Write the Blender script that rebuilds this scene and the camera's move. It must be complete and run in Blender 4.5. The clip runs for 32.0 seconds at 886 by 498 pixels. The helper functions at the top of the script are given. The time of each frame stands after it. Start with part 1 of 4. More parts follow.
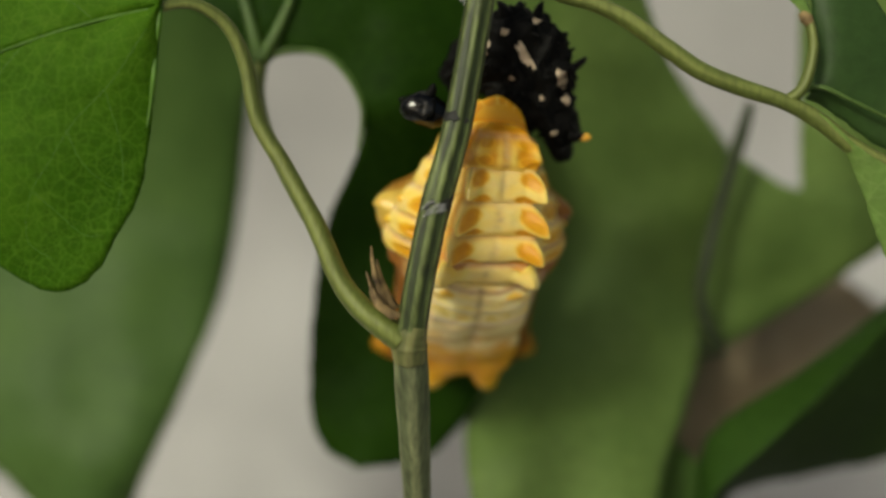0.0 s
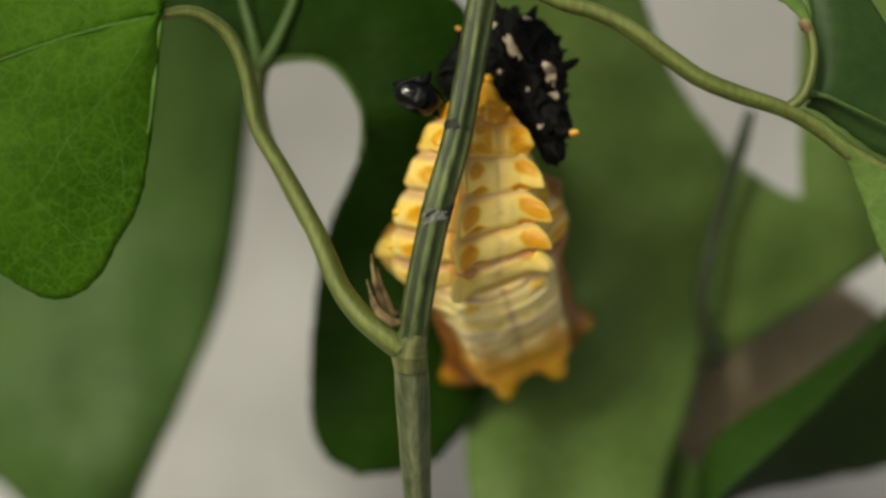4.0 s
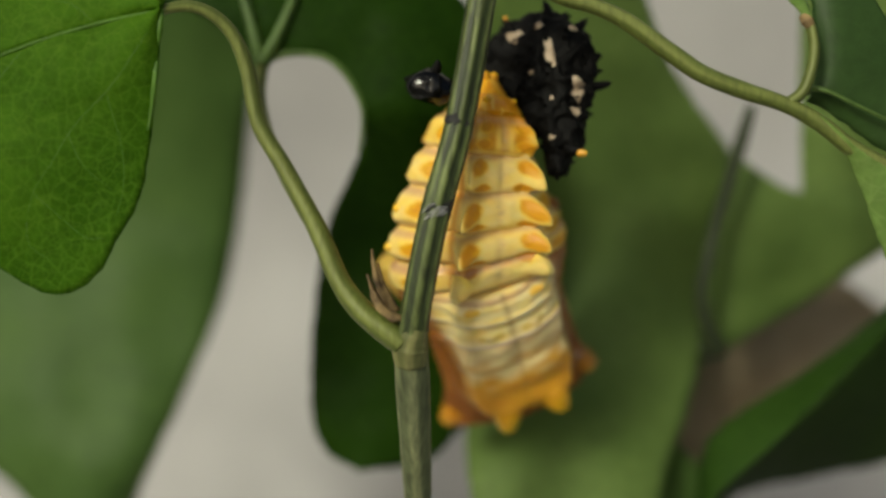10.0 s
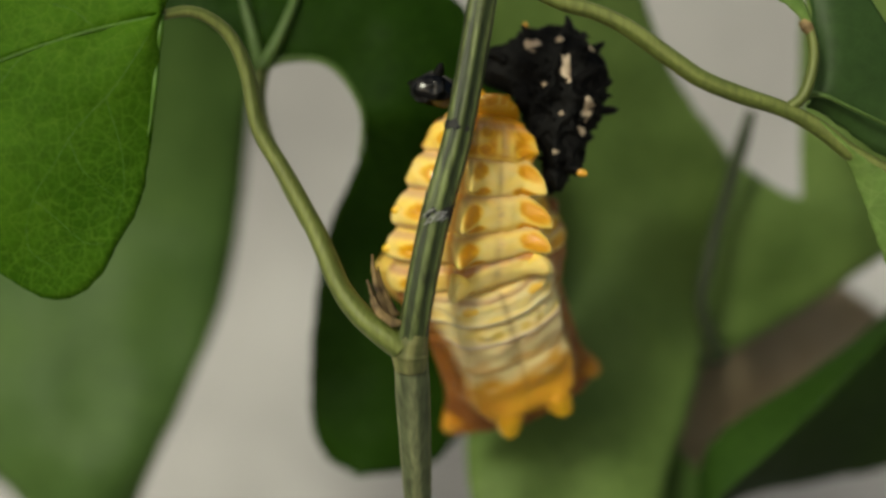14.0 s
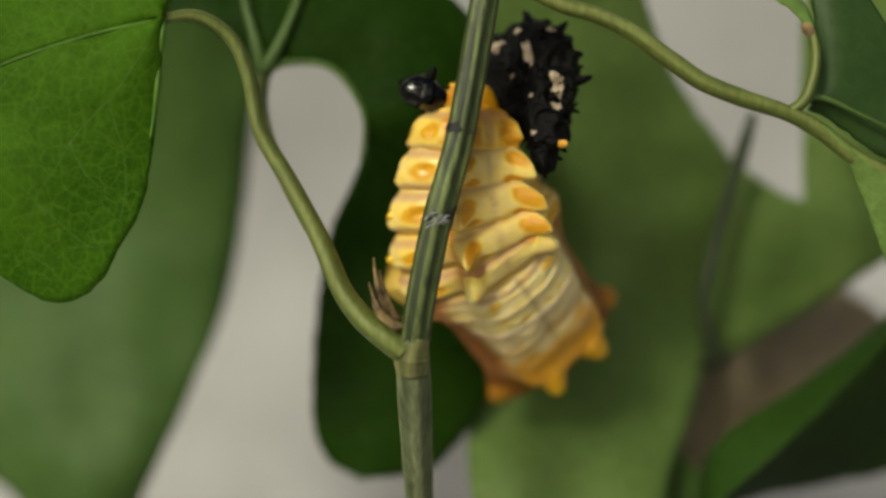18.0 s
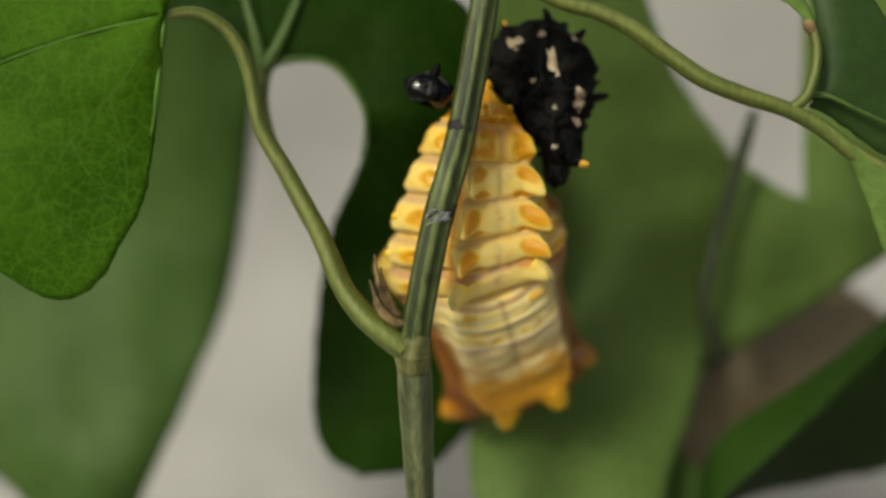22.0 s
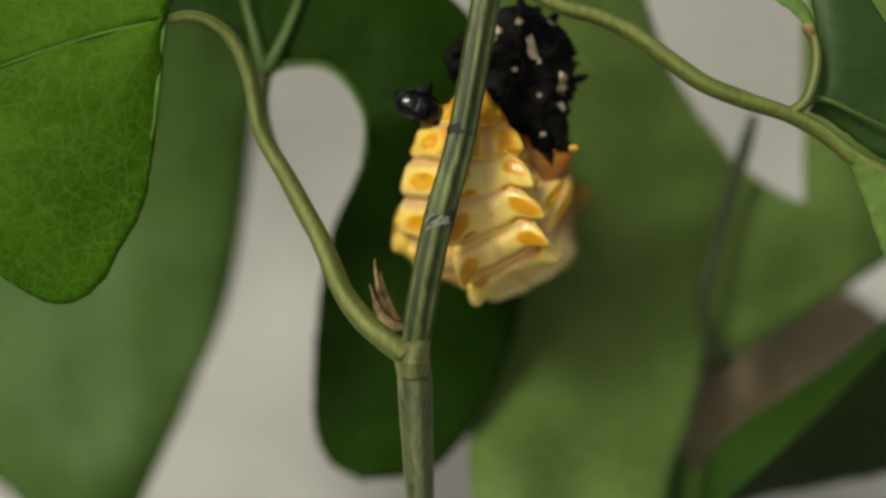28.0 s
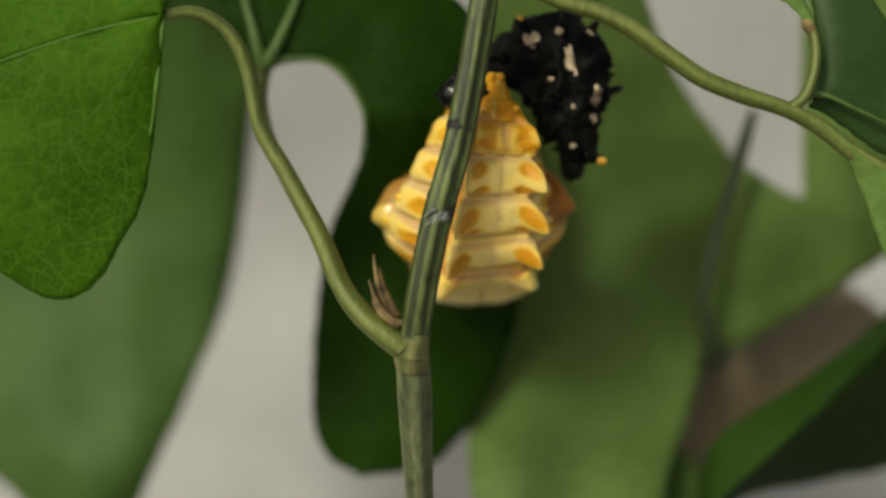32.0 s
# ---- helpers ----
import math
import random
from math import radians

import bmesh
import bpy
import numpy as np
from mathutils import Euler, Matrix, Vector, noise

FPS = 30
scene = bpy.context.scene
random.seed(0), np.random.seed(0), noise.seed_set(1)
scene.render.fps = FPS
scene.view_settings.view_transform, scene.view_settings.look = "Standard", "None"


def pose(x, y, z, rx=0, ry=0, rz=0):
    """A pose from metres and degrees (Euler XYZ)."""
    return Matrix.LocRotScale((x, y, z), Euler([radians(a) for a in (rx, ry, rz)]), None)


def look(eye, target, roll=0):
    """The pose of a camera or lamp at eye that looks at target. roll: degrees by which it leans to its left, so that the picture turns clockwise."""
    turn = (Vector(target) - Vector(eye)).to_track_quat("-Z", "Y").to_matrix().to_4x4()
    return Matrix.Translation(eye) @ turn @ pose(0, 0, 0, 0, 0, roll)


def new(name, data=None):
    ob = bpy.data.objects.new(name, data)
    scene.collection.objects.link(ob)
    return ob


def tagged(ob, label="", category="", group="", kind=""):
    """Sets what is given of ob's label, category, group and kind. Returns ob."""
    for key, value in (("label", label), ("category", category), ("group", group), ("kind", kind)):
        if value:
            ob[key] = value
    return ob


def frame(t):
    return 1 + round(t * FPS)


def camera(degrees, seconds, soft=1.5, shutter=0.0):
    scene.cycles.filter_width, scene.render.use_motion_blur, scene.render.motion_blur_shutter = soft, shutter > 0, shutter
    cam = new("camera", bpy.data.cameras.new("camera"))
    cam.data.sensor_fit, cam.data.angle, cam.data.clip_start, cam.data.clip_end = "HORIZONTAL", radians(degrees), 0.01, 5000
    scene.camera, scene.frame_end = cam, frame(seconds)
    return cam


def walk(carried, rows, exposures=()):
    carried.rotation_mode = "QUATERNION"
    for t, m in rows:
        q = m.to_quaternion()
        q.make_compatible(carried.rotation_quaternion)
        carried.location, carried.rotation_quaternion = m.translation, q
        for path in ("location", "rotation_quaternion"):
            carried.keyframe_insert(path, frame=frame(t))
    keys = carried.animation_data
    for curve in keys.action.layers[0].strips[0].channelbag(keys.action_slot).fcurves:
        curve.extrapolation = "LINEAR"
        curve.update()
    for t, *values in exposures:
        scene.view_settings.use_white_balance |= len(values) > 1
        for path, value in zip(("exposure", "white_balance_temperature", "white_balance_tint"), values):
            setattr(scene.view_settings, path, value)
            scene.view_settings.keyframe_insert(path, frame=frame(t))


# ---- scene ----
MM = 0.001
HEIGHT = 0.25          # the stem's middle above the ground
EYE = (0.0, -0.080, HEIGHT)

cam = camera(47.6, 32.0, soft=2.8)
cam.data.dof.use_dof = True
cam.data.dof.focus_distance = 0.0815
cam.data.dof.aperture_fstop = 7.6


def aim(right, up):
    """The camera is held in one place and only shakes: turned by so many degrees."""
    return pose(*EYE, 90 + up, 0, -right)


walk(cam, [
    (0.0, aim(0.050, -0.297)),
    (0.5, aim(0.059, -0.217)),
    (1.0, aim(0.059, 0.177)),
    (1.5, aim(0.070, -0.148)),
    (2.0, aim(0.070, 0.039)),
    (2.5, aim(0.010, 0.237)),
    (3.0, aim(-0.000, 0.099)),
    (3.5, aim(0.010, 0.148)),
    (5.5, aim(0.060, 0.058)),
    (6.0, aim(0.059, 0.257)),
    (6.5, aim(0.050, 0.295)),
    (7.0, aim(0.050, 0.019)),
    (7.5, aim(0.050, -0.050)),
    (8.0, aim(0.040, -0.118)),
    (8.5, aim(0.030, -0.098)),
    (9.0, aim(0.010, -0.148)),
    (9.5, aim(0.020, -0.198)),
    (10.0, aim(-0.000, -0.148)),
    (10.5, aim(0.020, -0.138)),
    (11.0, aim(-0.000, -0.069)),
    (11.5, aim(-0.000, -0.040)),
    (12.0, aim(-0.000, 0.000)),
    (12.5, aim(-0.030, 0.237)),
    (13.0, aim(-0.050, 0.148)),
    (13.5, aim(-0.020, 0.167)),
    (14.0, aim(-0.000, 0.148)),
    (14.5, aim(-0.030, 0.355)),
    (16.5, aim(-0.050, 0.750)),
    (17.0, aim(-0.020, 0.543)),
    (17.5, aim(-0.050, 0.266)),
    (18.0, aim(-0.099, 0.325)),
    (18.5, aim(-0.099, 0.473)),
    (19.0, aim(-0.079, 0.247)),
    (19.5, aim(-0.128, 0.049)),
    (20.0, aim(-0.148, 0.079)),
    (20.5, aim(-0.187, 0.128)),
    (21.0, aim(-0.158, 0.138)),
    (21.5, aim(-0.148, 0.207)),
    (22.0, aim(-0.148, 0.168)),
    (22.5, aim(-0.177, 0.207)),
    (23.0, aim(-0.148, 0.148)),
    (23.5, aim(-0.177, 0.108)),
    (24.0, aim(-0.148, -0.138)),
    (24.5, aim(-0.148, -0.138)),
    (25.0, aim(-0.148, -0.138)),
    (25.5, aim(-0.148, -0.138)),
    (27.5, aim(-0.138, 0.237)),
    (28.0, aim(-0.148, 0.405)),
    (28.5, aim(-0.148, 0.197)),
    (29.0, aim(-0.138, 0.414)),
    (29.5, aim(-0.148, 0.453)),
    (30.0, aim(-0.119, 0.000)),
    (30.5, aim(-0.128, -0.040)),
    (31.0, aim(-0.119, 0.059)),
    (31.5, aim(-0.119, 0.325)),
    (32.0, aim(-0.099, 0.148)),
], exposures=[(0.0, -0.12, 6350, -2), (32.0, -0.12, 6350, -2)])

# ---- light ----
SUN_ELEV, SUN_TURN = 27, 212
world = bpy.data.worlds.new("world")
scene.world = world
world.use_nodes = True
wn = world.node_tree.nodes
sky = wn.new("ShaderNodeTexSky")
sky.sky_type, sky.sun_disc = "NISHITA", False
sky.air_density, sky.dust_density, sky.ozone_density = 0.6, 4.0, 0.0
sky.sun_elevation, sky.sun_rotation = radians(SUN_ELEV), radians(SUN_TURN)
wn["Background"].inputs["Strength"].default_value = 0.078
world.node_tree.links.new(sky.outputs[0], wn["Background"].inputs["Color"])
sun_data = bpy.data.lights.new("sun", "SUN")
sun_data.energy, sun_data.angle, sun_data.color = 1.85, radians(13), (1.0, 0.93, 0.76)
sun = new("sun", sun_data)
e, a = radians(SUN_ELEV), radians(SUN_TURN)
sun.matrix_world = look((math.sin(a) * math.cos(e), math.cos(a) * math.cos(e), math.sin(e)), (0, 0, 0))


# ---- small tools ----
from mathutils.bvhtree import BVHTree


def v3(p):
    """Millimetres from the stem's middle to the world."""
    return Vector((p[0] * MM, p[1] * MM, HEIGHT + p[2] * MM))


def smooth_line(pts, n):
    """n + 1 points on a Catmull-Rom line through pts."""
    pts = [Vector(p) for p in pts]
    ext = [2 * pts[0] - pts[1]] + pts + [2 * pts[-1] - pts[-2]]
    out = []
    for i in range(n + 1):
        s = i / n * (len(pts) - 1)
        k = min(int(s), len(pts) - 2)
        f = s - k
        a, b, c, d = ext[k:k + 4]
        out.append(0.5 * (2 * b + (c - a) * f + (2 * a - 5 * b + 4 * c - d) * f * f + (3 * b - a - 3 * c + d) * f ** 3))
    return out


def lerp_list(vals, f):
    s = f * (len(vals) - 1)
    k = min(int(s), len(vals) - 2)
    return vals[k] + (vals[k + 1] - vals[k]) * (s - k)


def mesh_ob(name, verts, faces, material, parent=None, tint=None, label=""):
    me = bpy.data.meshes.new(name)
    me.from_pydata([tuple(v) for v in verts], [], faces)
    me.polygons.foreach_set("use_smooth", [True] * len(me.polygons))
    if tint is not None:
        layer = me.color_attributes.new("tint", "FLOAT_COLOR", "POINT")
        layer.data.foreach_set("color", [c for col in tint for c in (*col, 1.0)])
    me.materials.append(material)
    me.update()
    ob = new(name, me)
    if parent is not None:
        ob.parent = parent
    if label:
        ob["label"] = label
    return ob


def settle(verts, parent):
    """Millimetres round the stem's middle to the space of a thing whose base stands at its own place."""
    top = parent
    while top.parent is not None:
        top = top.parent
    return [v3(v) - top.location for v in verts]


def tube_data(pts, radii, n=14, rows=None, ridges=0, depth=0.0, rough=0.0, seed=0.0):
    rows = rows or 12 * (len(pts) - 1)
    line = smooth_line(pts, rows)
    verts, faces, phase = [], [], []
    side = Vector((0, -1, 0.013))
    for i, p in enumerate(line):
        d = (line[min(i + 1, rows)] - line[max(i - 1, 0)]).normalized()
        side = (side - d * side.dot(d)).normalized()
        other = d.cross(side)
        r = lerp_list(radii, i / rows)
        for j in range(n):
            a = 2 * math.pi * j / n
            wob = 1 + depth * math.cos(ridges * a) + rough * noise.noise(Vector((math.cos(a) * 1.3, math.sin(a) * 1.3, i * 0.21 + seed)))
            verts.append(p + (side * math.cos(a) + other * math.sin(a)) * r * wob)
            drift = Vector((math.cos(a) * 2.2, math.sin(a) * 2.2, p.z * 0.12 + seed))
            phase.append(max(0.0, min(1.0, 0.45 + 0.36 * math.cos(ridges * a + 1.4 * noise.noise(p * 0.12)) + 0.45 * noise.noise(drift))))
    for i in range(rows):
        for j in range(n):
            k = (j + 1) % n
            faces.append((i * n + j, i * n + k, (i + 1) * n + k, (i + 1) * n + j))
    faces.append(tuple(reversed(range(n))))
    faces.append(tuple(rows * n + j for j in range(n)))
    return verts, faces, phase


def tube(name, pts, radii, material, parent, label="", **kw):
    verts, faces, phase = tube_data(pts, radii, **kw)
    return mesh_ob(name, settle(verts, parent), faces, material, parent, [(f, f, f) for f in phase], label)


def blade(name, sheets, material, parent, bulge=1.0, ripple=0.5, thick=0.28, label="", across=16, along=48, seed=0.0):
    """A leaf blade: each sheet spans between two margins, bulging out of its plane."""
    verts, faces = [], []
    for m0, m1, *more in sheets:
        b = more[0] if more else bulge
        e0, e1 = smooth_line(m0, along), smooth_line(m1, along)
        start = len(verts)
        for i in range(along + 1):
            for j in range(across + 1):
                f = j / across
                p = e0[i].lerp(e1[i], f)
                q = Vector((p.x * 0.11, p.z * 0.11, seed))
                edge = math.sin(math.pi * f)
                p = p + Vector((0, -b * edge + ripple * noise.noise(q) * 1.6 + 0.35 * ripple * noise.noise(q * 3.1), 0))
                if j in (0, across):
                    p = p + Vector((noise.noise(q * 9), 0, noise.noise(q * 9 + Vector((5, 0, 0))))) * 0.2
                verts.append(p)
        for i in range(along):
            for j in range(across):
                a = start + i * (across + 1) + j
                faces.append((a, a + 1, a + across + 2, a + across + 1))
    ob = mesh_ob(name, settle(verts, parent), faces, material, parent, None, label)
    solid = ob.modifiers.new("thickness", "SOLIDIFY")
    solid.thickness, solid.offset = thick * MM, 0
    return ob


def veins_on(sheet, lines, radius, material):
    """Raised side veins that follow the face of a leaf blade."""
    me = sheet.data
    tree = BVHTree.FromPolygons([v.co for v in me.vertices], [tuple(p.vertices) for p in me.polygons])
    top = sheet.parent.location
    eye = Vector(EYE) - top
    for pts in lines:
        line = []
        for p in smooth_line(pts, 10 * (len(pts) - 1)):
            way = (v3(p) - top - eye).normalized()
            hit = tree.ray_cast(eye, way)[0]
            if hit is not None:
                q = hit + top
                line.append((q.x / MM, q.y / MM - 0.13, (q.z - HEIGHT) / MM))
        if len(line) > 2:
            tube("side_vein", line, [radius, radius * 0.8, radius * 0.5], material, sheet, n=8, rows=len(line) - 1)


# ---- materials ----
def base_material(name, rough=0.5, spec=0.5):
    m = bpy.data.materials.new(name)
    m.use_nodes = True
    nt = m.node_tree
    b = nt.nodes["Principled BSDF"]
    b.inputs["Roughness"].default_value = rough
    b.inputs["Specular IOR Level"].default_value = spec
    return m, nt, b


def noise_node(nt, scale, detail=4.0, stretch=None):
    co = nt.nodes.new("ShaderNodeTexCoord")
    nz = nt.nodes.new("ShaderNodeTexNoise")
    nz.inputs["Scale"].default_value, nz.inputs["Detail"].default_value = scale, detail
    if stretch:
        mp = nt.nodes.new("ShaderNodeMapping")
        mp.inputs["Scale"].default_value = stretch
        nt.links.new(co.outputs["Object"], mp.inputs["Vector"])
        nt.links.new(mp.outputs[0], nz.inputs["Vector"])
    else:
        nt.links.new(co.outputs["Object"], nz.inputs["Vector"])
    return nz


def ramp_node(nt, source, stops):
    r = nt.nodes.new("ShaderNodeValToRGB")
    while len(r.color_ramp.elements) < len(stops):
        r.color_ramp.elements.new(0.5)
    for e, (pos, col) in zip(r.color_ramp.elements, stops):
        e.position, e.color = pos, (*col, 1)
    nt.links.new(source, r.inputs["Fac"])
    return r


def mix_node(nt, fac, a, b, mode="MIX"):
    m = nt.nodes.new("ShaderNodeMix")
    m.data_type, m.blend_type = "RGBA", mode
    for key, val in (("Factor", fac), ("A", a), ("B", b)):
        sock = [s for s in m.inputs if s.name == key and (s.type == "VALUE" if key == "Factor" else s.type == "RGBA")][0]
        if isinstance(val, (int, float)):
            sock.default_value = val
        elif isinstance(val, tuple):
            sock.default_value = (*val, 1)
        else:
            nt.links.new(val, sock)
    return [s for s in m.outputs if s.type == "RGBA"][0]


def bump(nt, b, source, dist, strength=0.5):
    n = nt.nodes.new("ShaderNodeBump")
    n.inputs["Distance"].default_value, n.inputs["Strength"].default_value = dist, strength
    nt.links.new(source, n.inputs["Height"])
    nt.links.new(n.outputs[0], b.inputs["Normal"])


def leaf_material(name, dark, light, vein, net=0.5, rough=0.45, clear=0.3, spec=0.25, cell=700.0):
    """Leaf skin: mottled green, a net of fine pale veins, and light that comes through."""
    m, nt, b = base_material(name, rough, spec)
    big, fine = noise_node(nt, 90.0), noise_node(nt, 900.0, 6)
    col = ramp_node(nt, big.outputs["Fac"], ((0.3, dark), (0.7, light))).outputs[0]
    col = mix_node(nt, 0.35, col, ramp_node(nt, fine.outputs["Fac"], ((0.3, (0.35,) * 3), (0.7, (0.75,) * 3))).outputs[0], "OVERLAY")
    co = nt.nodes.new("ShaderNodeTexCoord")
    heights = None
    for scale, width, k in ((cell, 0.09, net * 0.7), (cell * 0.48, 0.045, net)):
        vo = nt.nodes.new("ShaderNodeTexVoronoi")
        vo.feature = "DISTANCE_TO_EDGE"
        vo.inputs["Scale"].default_value = scale
        warp = nt.nodes.new("ShaderNodeVectorMath")
        warp.operation = "MULTIPLY_ADD"
        nt.links.new(noise_node(nt, scale * 0.6).outputs["Color"], warp.inputs[0])
        warp.inputs[1].default_value = (0.6 / scale,) * 3
        nt.links.new(co.outputs["Object"], warp.inputs[2])
        nt.links.new(warp.outputs[0], vo.inputs["Vector"])
        line = ramp_node(nt, vo.outputs["Distance"], ((0.0, (k,) * 3), (width, (0, 0, 0))))
        heights = vo.outputs["Distance"]
        col = mix_node(nt, line.outputs[0], col, vein)
    nt.links.new(col, b.inputs["Base Color"])
    bump(nt, b, heights, 0.0003, 0.5 * min(1, net * 2))
    tr = nt.nodes.new("ShaderNodeBsdfTranslucent")
    nt.links.new(mix_node(nt, 1.0, col, (1.0, 1.0, 0.45), "MULTIPLY"), tr.inputs["Color"])
    mx = nt.nodes.new("ShaderNodeMixShader")
    mx.inputs[0].default_value = clear
    nt.links.new(b.outputs[0], mx.inputs[1])
    nt.links.new(tr.outputs[0], mx.inputs[2])
    nt.links.new(mx.outputs[0], nt.nodes["Material Output"].inputs["Surface"])
    return m


def stalk_material(name, groove, ridge, rough=0.5, grain=0.35):
    """Stalk skin: the tint of each point says how far up a ridge it lies."""
    m, nt, b = base_material(name, rough, 0.4)
    at = nt.nodes.new("ShaderNodeAttribute")
    at.attribute_name = "tint"
    col = ramp_node(nt, at.outputs["Fac"], ((0.25, groove), (0.75, ridge))).outputs[0]
    nz = noise_node(nt, 2300.0, 7, (1, 1, 0.22))
    blot = noise_node(nt, 420.0, 5, (1, 1, 0.5))
    col = mix_node(nt, grain, col, ramp_node(nt, nz.outputs["Fac"], ((0.32, (0.22,) * 3), (0.68, (0.78,) * 3))).outputs[0], "OVERLAY")
    col = mix_node(nt, grain * 0.6, col, ramp_node(nt, blot.outputs["Fac"], ((0.35, (0.25,) * 3), (0.65, (0.62,) * 3))).outputs[0], "OVERLAY")
    nt.links.new(col, b.inputs["Base Color"])
    bump(nt, b, nz.outputs["Fac"], 0.00014, grain * 0.8)
    return m


def tinted_material(name, rough=0.45, spec=0.25, inner=0.15, relief=0.00012):
    """Soft moist skin that takes its pigment from the tint of each point."""
    m, nt, b = base_material(name, rough, spec)
    at = nt.nodes.new("ShaderNodeAttribute")
    at.attribute_name = "tint"
    nz = noise_node(nt, 700.0, 5)
    col = mix_node(nt, 0.3, at.outputs["Color"], ramp_node(nt, nz.outputs["Fac"], ((0.3, (0.36,) * 3), (0.7, (0.64,) * 3))).outputs[0], "OVERLAY")
    nt.links.new(col, b.inputs["Base Color"])
    b.inputs["Subsurface Weight"].default_value = inner
    b.inputs["Subsurface Radius"].default_value = (1.0, 0.55, 0.2)
    b.inputs["Subsurface Scale"].default_value = 0.00035
    b.inputs["Coat Weight"].default_value = 0.55
    b.inputs["Coat Roughness"].default_value = 0.05
    coarse = noise_node(nt, 1300.0, 6)
    bump(nt, b, coarse.outputs["Fac"], relief, 0.3)
    return m


def plain_material(name, dark, light, scale, rough, spec=0.5, relief=0.0001, strength=0.6):
    m, nt, b = base_material(name, rough, spec)
    nz = noise_node(nt, scale, 6)
    nt.links.new(ramp_node(nt, nz.outputs["Fac"], ((0.3, dark), (0.7, light))).outputs[0], b.inputs["Base Color"])
    bump(nt, b, nz.outputs["Fac"], relief, strength)
    return m


LEAF_FRONT = leaf_material("leaf_front", (0.038, 0.106, 0.0040), (0.078, 0.182, 0.0090), (0.135, 0.260, 0.022), 0.46, 0.6, spec=0.05, cell=1450.0)
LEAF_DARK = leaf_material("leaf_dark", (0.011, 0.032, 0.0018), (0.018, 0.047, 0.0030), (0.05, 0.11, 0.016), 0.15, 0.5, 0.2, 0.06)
# back of the folded leaf: a darker green that holds its shade
LEAF_FOLD_SHADED = leaf_material("leaf_fold_shaded", (0.014, 0.030, 0.006), (0.022, 0.042, 0.009), (0.030, 0.060, 0.012), 0.1, 0.7, 0.08, 0.05)
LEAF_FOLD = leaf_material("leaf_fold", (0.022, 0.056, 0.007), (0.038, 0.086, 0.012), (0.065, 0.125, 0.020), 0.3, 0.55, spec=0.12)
LEAF_SHADE = leaf_material("leaf_shade", (0.03, 0.064, 0.0144), (0.046, 0.092, 0.0208), (0.06, 0.11, 0.032), 0.15, 0.5, 0.2)
LEAF_PALE = leaf_material("leaf_pale", (0.066, 0.128, 0.026), (0.100, 0.178, 0.040), (0.12, 0.20, 0.05), 0.15, 0.55, 0.3)
LEAF_MID = leaf_material("leaf_mid", (0.126, 0.200, 0.047), (0.178, 0.262, 0.068), (0.1, 0.168, 0.032), 0.15, 0.55, 0.3)
LEAF_UNDER = leaf_material("leaf_under", (0.15, 0.26, 0.056), (0.21, 0.33, 0.08), (0.3, 0.42, 0.128), 0.35, 0.5, 0.35)
STEM = stalk_material("stem_green", (0.026, 0.038, 0.010), (0.118, 0.146, 0.044), 0.5, 0.85)
STEM_DULL = stalk_material("stem_dull", (0.085, 0.100, 0.045), (0.160, 0.175, 0.085), 0.6, 0.6)
NODE = stalk_material("node_olive", (0.105, 0.112, 0.036), (0.190, 0.188, 0.070), 0.6)
PETIOLE = stalk_material("petiole_green", (0.112, 0.140, 0.028), (0.186, 0.213, 0.054), 0.5)
STALK_DARK = stalk_material("stalk_dark", (0.016, 0.024, 0.008), (0.03, 0.042, 0.014), 0.6)
VEIN = stalk_material("vein_green", (0.055, 0.105, 0.018), (0.085, 0.145, 0.028), 0.5)
VEIN_FRONT = stalk_material("vein_front", (0.062, 0.150, 0.008), (0.085, 0.190, 0.012), 0.5)
DRY = plain_material("dry_bract", (0.055, 0.034, 0.018), (0.38, 0.26, 0.11), 900, 0.8)
# brown that stands for shade on the wall
WALL_SHADE = plain_material("wall_shade", (0.22, 0.17, 0.105), (0.34, 0.27, 0.18), 120, 0.8, 0.2, 0.0006)
STAIN = plain_material("dark_stain", (0.0040, 0.0040, 0.0032), (0.0200, 0.0200, 0.0180), 1500, 0.7)
SILK = plain_material("silk", (0.10, 0.10, 0.10), (0.55, 0.55, 0.55), 2500, 0.6)
CUTICLE = plain_material("black_cuticle", (0.0008, 0.0008, 0.0008), (0.004, 0.0035, 0.003), 1400, 0.6, 0.12, 0.0003, 0.8)
CAPSULE = plain_material("glossy_black", (0.001, 0.001, 0.001), (0.003, 0.003, 0.003), 900, 0.10, 0.3, 0.00008, 0.5)
CREAM = plain_material("cream_patch", (0.34, 0.24, 0.15), (0.66, 0.54, 0.40), 900, 0.6, 0.4, 0.0002, 0.8)
ORANGE_TIP = plain_material("orange_tip", (0.65, 0.30, 0.02), (0.80, 0.45, 0.05), 900, 0.4)
PUPA = tinted_material("pupa_skin")
WALLPAINT = plain_material("white_wall", (0.388, 0.378, 0.379), (0.492, 0.481, 0.481), 45, 0.75, 0.3, 0.002, 0.5)
CONCRETE = plain_material("pale_concrete", (0.30, 0.29, 0.27), (0.42, 0.40, 0.38), 60, 0.85, 0.3, 0.001, 0.5)

# ---- setting ----
def hump(x, mid, width):
    return math.exp(-((x - mid) / width) ** 2)


